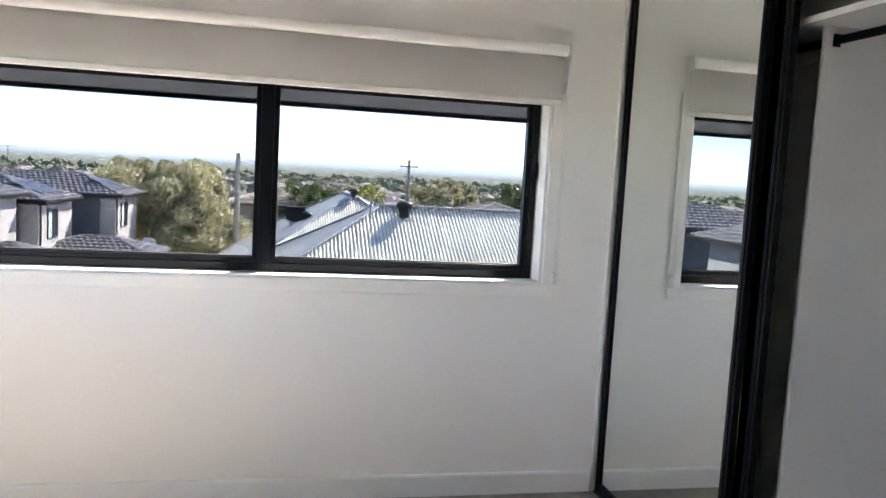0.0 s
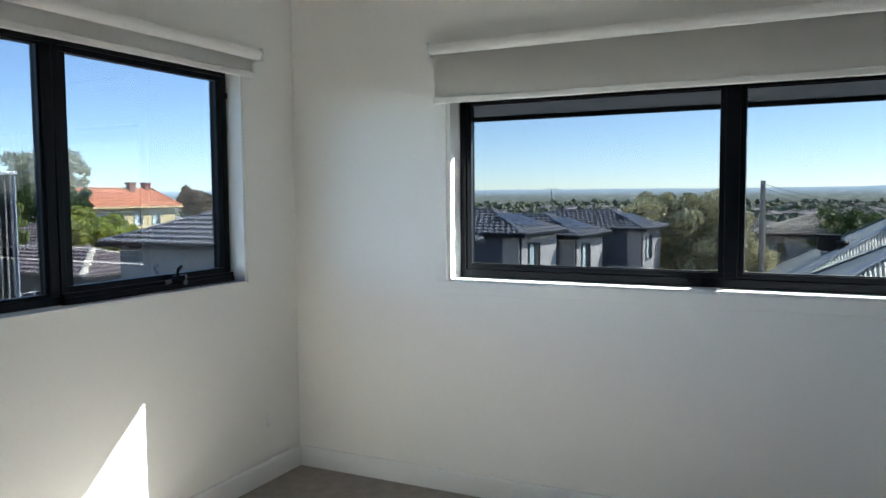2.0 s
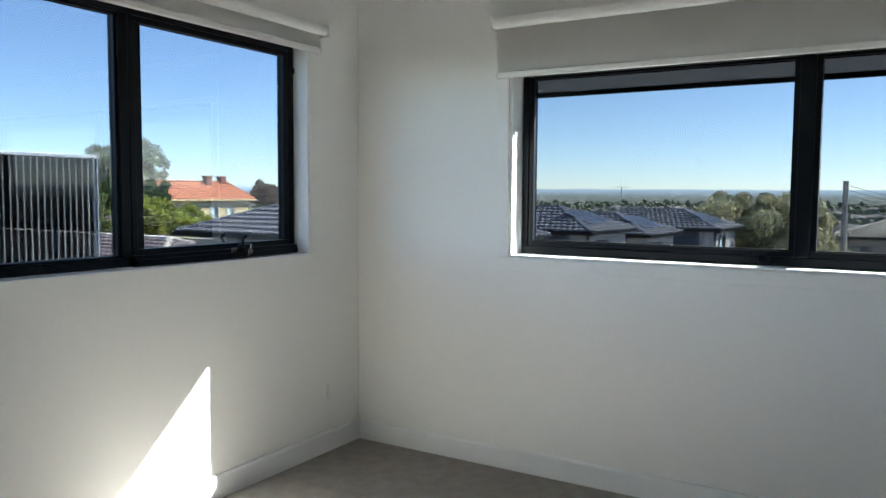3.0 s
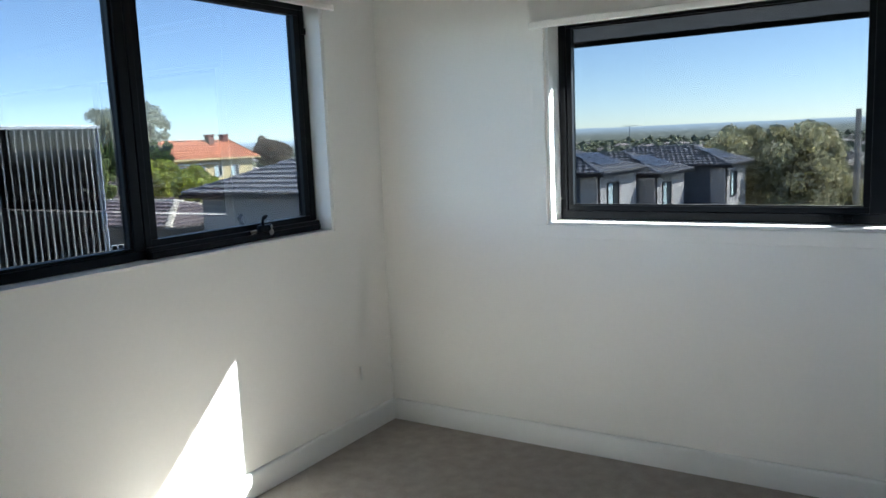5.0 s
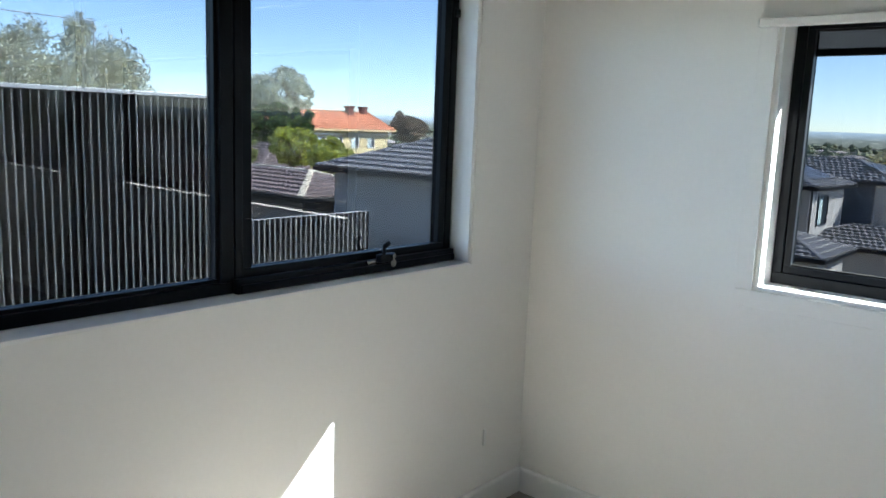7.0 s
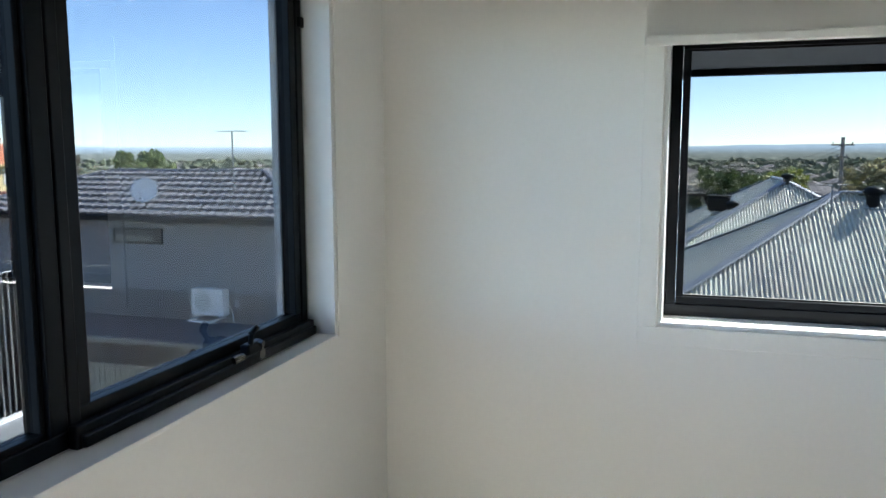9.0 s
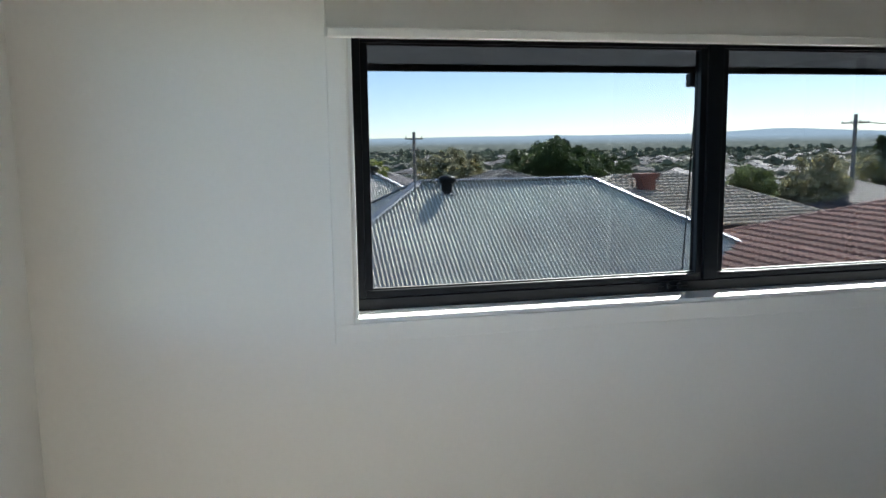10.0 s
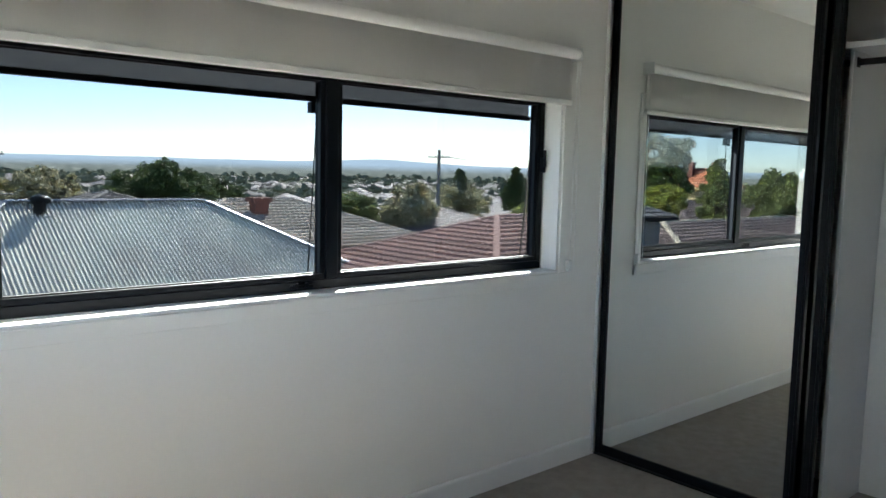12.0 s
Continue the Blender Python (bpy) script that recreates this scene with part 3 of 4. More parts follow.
def corrugated_face(bm, o, u, n, length, run, ze, slope, pitch=0.12, amp=0.025, per=8):
    count = int(length / pitch * per)
    prev = None
    for i in range(count + 1):
        x = i * pitch / per
        top = min(run, x, length - x)
        if top < 0.01:
            continue
        h = amp * math.cos(2 * math.pi * i / per)
        col = [bm.verts.new((o[0] + u[0] * x + n[0] * v, o[1] + u[1] * x + n[1] * v, ze + slope * v + h)) for v in (-0.05, top)]
        if prev:
            bm.faces.new((prev[0], col[0], col[1], prev[1]))
        prev = col


def beam(bm, a, b, w, h):
    """A bar from a to b, w wide and h high, its top edges broken."""
    a, b = Vector(a), Vector(b)
    d = (b - a).normalized()
    s = d.cross(Vector((0, 0, 1))).normalized() * w / 2
    up = Vector((0, 0, h))
    ring = [[bm.verts.new(p + q) for q in (-s, -s * 0.75 + up * 0.8, up, s * 0.75 + up * 0.8, s)] for p in (a, b)]
    for i in range(4):
        bm.faces.new((ring[0][i], ring[0][i + 1], ring[1][i + 1], ring[1][i]))
    bm.faces.new((ring[0][4], ring[0][0], ring[1][0], ring[1][4]))
    bm.faces.new(ring[0]), bm.faces.new(ring[1])


def house(name, x0, x1, y0, y1, ze, slope, wall_mat, roof_mat, label, base=None, eave=0.45, style="tile", skip=(), cap_mat=None, turn=0.0, windows=(), gutter_mat="black", trim_mat=None, skips={}):
    """A house with a hip roof. windows: face (s, e, n, w), along, width, bottom, top."""
    cx, cy = (x0 + x1) / 2, (y0 + y1) / 2
    h = thing(name, (cx, cy, 0), label, "house")
    h.rotation_euler.z = radians(turn)
    x0, x1, y0, y1 = x0 - cx, x1 - cx, y0 - cy, y1 - cy
    base = ground_z(cx, cy) - 1.0 if base is None else base
    long_x = (x1 - x0) >= (y1 - y0)
    run = min(x1 - x0, y1 - y0) / 2
    zr = ze + slope * run
    if long_x:
        ridge = [(x0 + run, 0, zr), (x1 - run, 0, zr)]
    else:
        ridge = [(0, y0 + run, zr), (0, y1 - run, zr)]
    wx0, wx1, wy0, wy1 = x0 + eave, x1 - eave, y0 + eave, y1 - eave
    wall = bmesh.new()
    add_box(wall, wx0, wx1, wy0, wy1, base, ze - 0.03)
    part("wall", wall, wall_mat, h)
    roof = part("roof", polys([(x0, y0, ze - 0.02), (x1, y0, ze - 0.02), (x1, y1, ze - 0.02), (x0, y1, ze - 0.02), (ridge[0][0], ridge[0][1], zr - 0.02), (ridge[1][0], ridge[1][1], zr - 0.02)],
               [(0, 1, 5, 4), (1, 2, 5), (2, 3, 4, 5), (3, 0, 4), (0, 3, 2, 1)] if long_x else [(0, 1, 4), (1, 2, 5, 4), (2, 3, 5), (3, 0, 4, 5), (0, 3, 2, 1)]), roof_mat, h)
    skin = bmesh.new()
    for i, (o, u, n, length, rn) in enumerate(roof_faces(x0, x1, y0, y1, ze, slope, long_x)):
        if i in skip:
            continue
        if style == "tile":
            tiled_face(skin, o, u, n, length, rn, ze, slope, skips.get(i, 0))
        else:
            corrugated_face(skin, o, u, n, length, rn, ze, slope)
    part("roof_sheets" if style != "tile" else "roof_tiles", skin, roof_mat, roof, kind="stuff", smooth=(style != "tile"))
    caps = bmesh.new()
    w, t = (0.26, 0.07) if style == "tile" else (0.34, 0.05)
    corners = [(x0, y0), (x1, y0), (x1, y1), (x0, y1)]
    ends = [ridge[0], ridge[1], ridge[1], ridge[0]] if long_x else [ridge[0], ridge[0], ridge[1], ridge[1]]
    for (a, b), e in zip(corners, ends):
        beam(caps, (a, b, ze + 0.02), (e[0], e[1], e[2] + 0.02), w, t)
    if abs(ridge[0][0] - ridge[1][0]) + abs(ridge[0][1] - ridge[1][1]) > 0.1:
        beam(caps, ridge[0][:2] + (zr + 0.02,), ridge[1][:2] + (zr + 0.02,), w, t)
    part("ridge_caps", caps, cap_mat or roof_mat, roof)
    gut = bmesh.new()
    for a in ((x0 - 0.09, x1 + 0.09, y0 - 0.09, y0), (x0 - 0.09, x1 + 0.09, y1, y1 + 0.09), (x0 - 0.09, x0, y0, y1), (x1, x1 + 0.09, y0, y1)):
        add_box(gut, a[0], a[1], a[2], a[3], ze - 0.15, ze - 0.01, 0.015)
    part("gutter", gut, gutter_mat, h)
    part("soffit", box(x0, x1, y0, y1, ze - 0.10, ze - 0.06), "trim" if trim_mat is None else trim_mat, h)
    for face, a, wd, z0, z1 in windows:
        wn = new("window")
        wn.parent = h
        horizontal = face in "sn"
        base_c = {"s": wy0, "n": wy1, "w": wx0, "e": wx1}[face]
        sg = {"s": -1, "n": 1, "w": -1, "e": 1}[face]

        def wbox(p0, p1, q0, q1, r0, r1):
            c0, c1 = sorted((base_c + sg * r0, base_c + sg * r1))
            return (p0, p1, c0, c1, q0, q1) if horizontal else (c0, c1, p0, p1, q0, q1)

        fr = bmesh.new()
        f = 0.05
        for p0, p1, q0, q1 in ((a, a + wd, z0, z0 + f), (a, a + wd, z1 - f, z1), (a, a + f, z0 + f, z1 - f), (a + wd - f, a + wd, z0 + f, z1 - f), (a + wd / 2 - 0.02, a + wd / 2 + 0.02, z0 + f, z1 - f)):
            add_box(fr, *wbox(p0, p1, q0, q1, -0.02, 0.05))
        part("window_frame", fr, "black" if wall_mat != "cream" else "trim", wn)
        part("pane", box(*wbox(a + f, a + wd - f, z0 + f, z1 - f, 0.003, 0.012)), "far_glass", wn)
        part("curtain", box(*wbox(a + f, a + wd * 0.52, z0 + f, z1 - f, 0.0135, 0.018)), "curtain", wn)
    return h


# corrugated house to the north
main = house("corrugated_house", -1.1, 17.95, 15.45, 28.55, -3.2, 0.56, "render_pale", "zinc", "house with a weathered corrugated zinc hip roof", style="sheet", cap_mat="zinc_cap", gutter_mat="zinc_cap")
wing = house("corrugated_house", -1.1, 12.9, 29.6, 49.0, -3.6, 0.56, "render_pale", "zinc", "rear house with a blue-grey corrugated hip roof", style="sheet", cap_mat="zinc_cap", gutter_mat="zinc_cap")


def roof_vent(at, s, label):
    v = thing("roof_vent", at, label, "roof vent")
    bm = bmesh.new()
    rod(bm, (0, 0, -0.35 * s), (0, 0, 0.12 * s), 0.19 * s, 0.19 * s, 20)
    part("stack", bm, "black", v)
    hd = bmesh.new()
    bmesh.ops.create_uvsphere(hd, u_segments=24, v_segments=10, radius=0.25 * s)
    bmesh.ops.scale(hd, vec=(1.25, 1.25, 0.62), verts=hd.verts[:])
    bmesh.ops.translate(hd, vec=(0.03 * s, 0, 0.22 * s), verts=hd.verts[:])
    part("cowl", hd, "black", v, smooth=True)
    fins = bmesh.new()
    for k in range(16):
        a = 2 * math.pi * k / 16
        c, q = math.cos(a), math.sin(a)
        rod(fins, (0.03 * s + 0.2 * s * c, 0.2 * s * q, 0.08 * s), (0.03 * s + 0.32 * s * c, 0.32 * s * q, 0.22 * s), 0.012 * s, seg=4)
    part("fins", fins, "black", v)
    part("flashing", box(-0.3 * s, 0.3 * s, -0.3 * s, 0.3 * s, -0.36 * s, -0.30 * s, 0.01), "zinc_cap", v)


roof_vent((6.25, 21.5, 0.36), 0.88, "black roof vent with a rounded cowl on the zinc ridge")
roof_vent((3.5, 36.0, -0.95), 0.9, "small dark vent on the rear roof")
roof_vent((5.9, 36.5, 0.35), 0.9, "dark vent on the rear ridge")
ev = thing("evaporative_cooler", (3.0, 37.5, -1.35), "charcoal evaporative cooler box on the rear roof", "evaporative cooler")
part("cabinet", box(-0.52, 0.52, -0.5, 0.5, 0.15, 0.85, 0.10), "black", ev)
part("lid", box(-0.54, 0.54, -0.52, 0.52, 0.855, 0.91, 0.03), "seal", ev)
part("duct", box(-0.35, 0.35, -0.35, 0.35, -0.5, 0.148), "zinc_cap", ev)
for k in range(5):
    part("louvre", box(-0.42, 0.42, -0.525, -0.502, 0.24 + 0.11 * k, 0.29 + 0.11 * k), "seal", ev)


def antenna(at, height, span, label, turn=0.0, elements=6, base_drop=0.5, shift=0.0):
    t = thing("tv_antenna", at, label, "tv antenna")
    t.rotation_euler.z = radians(turn)
    part("mast", rod(bmesh.new(), (0, 0, -base_drop), (0, 0, height), 0.022, seg=8), "cap", t)
    part("boom", rod(bmesh.new(), (shift - span / 2, 0, height), (shift + span / 2, 0, height), 0.014, seg=6), "cap", t)
    for k in range(elements):
        x = shift - span / 2 + span * k / (elements - 1)
        l = 0.30 - 0.03 * k
        part("element", rod(bmesh.new(), (x, -l, height), (x, l, height), 0.006, seg=5), "cap", t)


def dish(at, r, turn, tilt, label):
    t = thing("satellite_dish", at, label, "satellite dish")
    t.rotation_euler.z = radians(turn)
    bm = bmesh.new()
    bmesh.ops.create_uvsphere(bm, u_segments=28, v_segments=24, radius=r * 1.9)
    bmesh.ops.delete(bm, geom=[v for v in bm.verts if v.co.z > -r * 1.6], context="VERTS")
    bmesh.ops.translate(bm, vec=(0, 0, r * 1.7), verts=bm.verts[:])
    bmesh.ops.solidify(bm, geom=bm.faces[:], thickness=0.012)
    bmesh.ops.rotate(bm, cent=(0, 0, 0), matrix=Matrix.Rotation(radians(90 - tilt), 3, "X"), verts=bm.verts[:])
    bmesh.ops.translate(bm, vec=(0, 0, r * 1.25), verts=bm.verts[:])
    part("reflector", bm, "blind_bar", t, "pale grey dish", smooth=True)
    arm = bmesh.new()
    rod(arm, (0, 0.05, r * 0.4), (0, -r * 1.2, r * 0.75), 0.012, seg=6)
    part("feed_arm", arm, "cap", t)
    part("feed_horn", rod(bmesh.new(), (0, -r * 1.15, r * 0.75), (0, -r * 1.3, r * 0.9), 0.035, seg=10), "cap", t)
    part("mount", rod(bmesh.new(), (0, 0.12, -0.3), (0, 0.12, r * 1.25), 0.025, seg=8), "seal", t)


antenna((5.05, 20.6, -0.25), 1.0, 0.9, "thin television antenna on the zinc roof", 20)
dish((0.5, 33.5, -2.9), 0.32, 30, 30, "small grey satellite dish on the rear roof")

# grey house to the west with the satellite dish
WEST_EYE, WEST_SCALE = Vector((1.0, -2.5, 1.62)), 0.8


def nearer(ob):
    """Brings a thing laid out at a first distance to its true one."""
    ob.location = WEST_EYE + (ob.location - WEST_EYE) * WEST_SCALE
    ob.scale = (WEST_SCALE,) * 3
    return ob


west = house("grey_house", -20.2, -8.0, 15.45, 21.9, -0.1, 0.36, "render_grey", "tile_dark", "grey rendered two-storey house with a charcoal tiled hip roof", base=-9.0, eave=0.5, skips={0: 99})
slot = new("window")
slot.parent = west
wb = (-14.1, 18.675)
part("window_frame", add_box(add_box(add_box(box(-14.68 - wb[0], -13.0 - wb[0], 15.88 - wb[1], 15.955 - wb[1], -0.93, -0.89), -14.68 - wb[0], -13.0 - wb[0], 15.88 - wb[1], 15.955 - wb[1], -0.54, -0.5), -14.68 - wb[0], -14.63 - wb[0], 15.88 - wb[1], 15.955 - wb[1], -0.889, -0.541), -13.05 - wb[0], -13.0 - wb[0], 15.88 - wb[1], 15.955 - wb[1], -0.889, -0.541), "black", slot)
part("pane", box(-14.62 - wb[0], -13.06 - wb[0], 15.92 - wb[1], 15.93 - wb[1], -0.885, -0.545), "far_glass", slot)
part("sill", box(-14.6 - wb[0], -13.3 - wb[0], 15.90 - wb[1], 15.918 - wb[1], -0.885, -0.72), "timber", slot)
part("lower_cladding", box(-19.6 - wb[0], -8.6 - wb[0], 15.91 - wb[1], 15.948 - wb[1], -3.2, -2.28), "band", west, "darker painted band low on the wall")
part("downpipe", rod(bmesh.new(), (-8.7 - wb[0], 15.9 - wb[1], -6), (-8.7 - wb[0], 15.9 - wb[1], -0.2), 0.045, seg=10), "plastic", west)

ac = thing("air_conditioner", (-11.9, 15.62, -2.84), "white outdoor air-conditioner unit on a wall bracket", "air conditioner")
part("casing", box(0, 1.02, -0.04, 0.28, 0, 0.74, 0.02), "plastic", ac)
ring = bmesh.new()
bmesh.ops.create_circle(ring, cap_ends=True, segments=28, radius=0.27, matrix=Matrix.Translation((0.38, -0.046, 0.37)) @ Matrix.Rotation(radians(90), 4, "X"))
part("fan_recess", ring, "cap", ac)
for k in range(7):
    part("grille_bar", box(0.11, 0.65, -0.056, -0.048, 0.14 + 0.075 * k, 0.155 + 0.075 * k), "plastic", ac)
for bx in (0.12, 0.85):
    part("bracket", add_box(box(bx, bx + 0.04, -0.34, 0.33, -0.10, -0.055), bx, bx + 0.04, 0.29, 0.33, -0.45, -0.10), "plastic", ac)
    for fy in (-0.02, 0.22):
        part("foot", box(bx - 0.02, bx + 0.06, fy, fy + 0.05, -0.054, -0.001), "plastic", ac)
part("bracket_rail", box(0.05, 0.97, -0.34, -0.30, -0.14, -0.101), "plastic", ac)
pipe = bmesh.new()
for a, b in (((1.02, 0.12, 0.30), (1.12, 0.14, 0.28)), ((1.12, 0.14, 0.28), (1.13, 0.26, 0.02)), ((1.13, 0.26, 0.02), (1.13, 0.32, -0.6))):
    rod(pipe, a, b, 0.022, seg=8)
part("pipe", pipe, "plastic", ac)
part("isolator", box(1.2, 1.32, 0.26, 0.335, 0.22, 0.42, 0.01), "plastic", ac)
dish((-13.4, 15.75, 0.1), 0.40, 25, 25, "pale grey satellite dish on the edge of the charcoal roof")
antenna((-11.3, 17.0, 0.42), 1.85, 0.9, "television antenna mast on the charcoal roof", 10)

low = thing("lean_to", (-13.5, 14.6, 0), "dark lean-to roof over a brick wall under the grey house", "lean-to")
part("roof_sheet", polys([(-8, -0.3, -3.28), (5.4, -0.3, -3.28), (5.4, 1.35, -3.08), (-8, 1.35, -3.08), (-8, -0.3, -3.34), (5.4, -0.3, -3.34), (5.4, 1.35, -3.14), (-8, 1.35, -3.14)], [(0, 1, 2, 3), (7, 6, 5, 4), (0, 4, 5, 1), (3, 2, 6, 7), (0, 3, 7, 4), (1, 5, 6, 2)]), "render_dark", low)
part("gutter", box(-8, 5.4, -0.42, -0.302, -3.44, -3.30, 0.02), "timber", low)
lw = part("wall", box(-8, 5.4, 0.0, 0.2, -7, -3.35), "mortar", low)

for ob in [o for o in scene.objects if o.parent is None and o.type == "EMPTY" and (o == west or o == ac or o == low or (o.name.startswith(("satellite_dish", "tv_antenna")) and o.location.x < -5))]:
    nearer(ob)

# corrugated side wall near the west window
fn = thing("steel_fence", (-5.55, 0, 0), "tall charcoal corrugated steel screen with a lower far end", "fence")


def ribbed_panel(y0, y1, z0, z1, pitch=0.076, depth=0.020):
    """A steel sheet with steep-sided upright ribs, 1 mm thick."""
    bm = bmesh.new()
    prev = None
    for i in range(int((y1 - y0) / pitch)):
        for f, x in ((0.0, 0.0), (0.17, 0.0), (0.28, depth), (0.89, depth)):
            col = [bm.verts.new((x, y0 + (i + f) * pitch, z)) for z in (z0, z1)]
            if prev:
                bm.faces.new((prev[0], col[0], col[1], prev[1]))
            prev = col
    bmesh.ops.solidify(bm, geom=bm.faces[:], thickness=0.001)
    return bm


y = -6.0
while y < 2.15:
    y2 = min(2.2, y + 1.52)
    part("sheet", ribbed_panel(y, y2, -1.05, 1.769), "fence", fn)
    y = y2
y = 2.205
while y < 4.2:
    part("sheet", ribbed_panel(y, min(4.27, y + 1.52), -1.05, 0.43), "fence", fn)
    y += 1.52
part("capping", box(-0.05, 0.05, -6, 2.2, 1.77, 1.81, 0.006), "cap", fn)
part("end_post", box(-0.04, 0.015, 2.185, 2.2, -1.05, 1.769, 0.004), "zinc_blue", fn)
part("frame_wall", box(-0.10, -0.03, -6, 2.2, -5, 1.765), "fence", fn)
part("frame_wall", box(-0.10, -0.03, 2.2, 4.27, -5, 0.42), "fence", fn)
lr = thing("flat_roof", (-5.5, 0, 0), "low flat grey steel roof at the foot of the screen", "flat roof")
part("deck", box(-0.03, 1.2, -6, 4.27, -1.30, -1.08, 0.01), "cap", lr)
part("flashing", box(-0.02, 0.05, -6, 4.27, -1.079, -1.05), "trim", lr)

# tiled roofs beyond the screen
house("tiled_garage", -7.7, -4.2, 9.8, 13.0, -2.75, 0.36, "render_pale", "tile_dark", "small lower roof of charcoal tiles beside the grey house", eave=0.3)
house("brown_house", -34.0, -18.0, 12.9, 17.3, -0.95, 0.30, "brick", "tile_brown", "low house with a dark brown tiled hip roof", cap_mat="tile_old")
house("brown_house", -42.0, -28.0, 18.2, 25.2, -0.98, 0.34, "brick", "tile_brown", "house with a brown tiled hip roof near the trees")

# cream and terracotta building
rh = house("cream_building", -52.1, -48.5, 28.0, 47.7, 0.85, 0.83, "cream", "tile_orange", "cream rendered building with a terracotta tiled roof", eave=0.5, trim_mat="cream", gutter_mat="cream",
           windows=tuple(("e", -8.4 + 1.9 * k, 0.9, -0.75, 0.2) for k in range(9)))
part("brick_base", box(-1.35, 1.35, -9.4, 9.4, -9.5, -1.25), "red_brick", rh)
part("string_course", box(-1.33, 1.33, -9.38, 9.38, 0.36, 0.46), "trim", rh)
for cx, cy in ((0.0, 7.4), (0.2, 5.6), (0.7, -3.3), (0.7, -6.2), (0.7, -8.6)):
    part("chimney", add_box(box(cx - 0.25, cx + 0.25, cy - 0.3, cy + 0.3, 1.0, 2.85), cx - 0.31, cx + 0.31, cy - 0.36, cy + 0.36, 2.72, 2.88), "red_brick", rh)


# grey townhouses
def townhouse(x, y, ze, label):
    """x, y: the south-east corner of the eave."""
    h = house("grey_townhouse", x - 8.6, x, y, y + 5.2, ze, 0.36, "render_pale", "tile_dark", label, eave=0.35, turn=-2.5,
              windows=(("e", -1.2, 1.3, ze - 1.75, ze - 0.45),))
    # flat dark sheet over the pale south wall; no recess is modelled
    part("dark_panel", box(-3.93, 3.2, -2.29, -2.252, -8, ze - 0.11), "render_dark", h, "dark blue-grey sheet across the south wall")
    run = 2.6
    # panels on the east face
    for k in range(3):
        x1, z1 = 4.3 - 0.55, ze + 0.36 * 0.55 + 0.10
        x2, z2 = 4.3 - 1.9, ze + 0.36 * 1.9 + 0.10
        ya = -1.35 + 0.92 * k
        lim = 0.0
        bm = polys([(x1, ya, z1), (x1, ya + 0.86, z1), (x2, ya + 0.86, z2), (x2, ya, z2), (x1, ya, z1 - 0.04), (x1, ya + 0.86, z1 - 0.04), (x2, ya + 0.86, z2 - 0.04), (x2, ya, z2 - 0.04)], [(0, 1, 2, 3), (7, 6, 5, 4), (0, 4, 5, 1), (1, 5, 6, 2), (2, 6, 7, 3), (3, 7, 4, 0)])
        part("solar_panel", bm, "solar", h)
    part("downpipe", rod(bmesh.new(), (3.98, -2.1, -8), (3.98, -2.1, ze - 0.12), 0.04, seg=8), "black", h)
    return h


townhouse(-5.6, 38.0, -0.32, "grey townhouse with charcoal tiles and a dark blue side wall")
townhouse(-7.5, 32.0, -0.44, "grey townhouse with solar panels on its charcoal roof")
townhouse(-8.3, 26.6, -0.10, "grey townhouse with solar panels and pale window curtains")
house("tiled_garage", -9.2, -3.3, 33.2, 37.6, -2.95, 0.34, "render_pale", "tile_dark", "single-storey garage with a charcoal tiled hip roof", eave=0.3)
house("tiled_garage", -10.4, -5.8, 27.0, 31.3, -2.75, 0.36, "render_pale", "tile_dark", "lower tiled roof between the grey townhouses", eave=0.3)
tp = thing("blue_tarpaulin", (-2.6, 39.5, -4.0), "crumpled pale blue tarpaulin over a garden shed", "tarpaulin")
tb = bmesh.new()
bmesh.ops.create_grid(tb, x_segments=10, y_segments=10, size=1.0)
for v in tb.verts:
    v.co.z = 0.55 - 0.5 * (abs(v.co.x) ** 2 + abs(v.co.y) ** 2) * 0.8 + 0.12 * noise.noise(v.co * 3)
part("sheet", tb, "blue_tarp", tp, smooth=True)
part("shed", box(-0.9, 0.9, -0.9, 0.9, -3.0, -0.2), "timber", tp)
dish((-4.3, 37.5, -3.2), 0.38, 20, 30, "grey satellite dish on the garage roof")
antenna((-12.0, 41.0, 0.4), 1.5, 0.9, "television antenna on the far townhouse", 15)

# houses to the east and north
house("terracotta_house", 12.9, 31.9, 9.6, 22.4, -2.2, 0.36, "cream", "tile_red", "house with a red-brown terracotta tiled hip roof")
oh = house("weathered_house", 11.5, 26.0, 26.6, 37.4, -1.9, 0.36, "brick", "tile_old", "house with a moss-weathered tiled roof and a red chimney")
part("chimney", add_box(box(-1.25, -0.55, -1.9, -1.3, -1.2, 0.0), -1.4, -0.4, -2.0, -1.2, 0.0, 0.22), "red_brick", oh, "red brick chimney with a wider top")
house("brown_house", 31.5, 42, 36, 45, -2.6, 0.3, "brick", "tile_brown", "brown tiled house near the power pole")
house("brown_house", 36, 50, 44, 54, -3.0, 0.3, "brick", "tile_brown", "low brown tiled house beyond the pole")
house("grey_roof_house", 13.5, 22.5, 48, 58, -1.7, 0.32, "render_pale", "tile_grey", "house with a grey tiled hip roof beyond the zinc ridge")
house("grey_roof_house", 4.5, 12.5, 50, 60, -1.9, 0.32, "render_pale", "tile_grey", "pale house with a grey roof behind the power pole")
house("grey_roof_house", -1.9, 6.2, 54, 62, -1.25, 0.32, "render_pale", "tile_old", "pale two-storey house with a weathered tiled roof",
      windows=(("s", -2.7, 1.0, -2.9, -1.9), ("s", -0.6, 1.2, -2.9, -1.9)))
house("grey_roof_house", -6, 1.5, 62, 72, -1.8, 0.3, "render_pale", "tile_grey", "grey-roofed house behind the big tree")
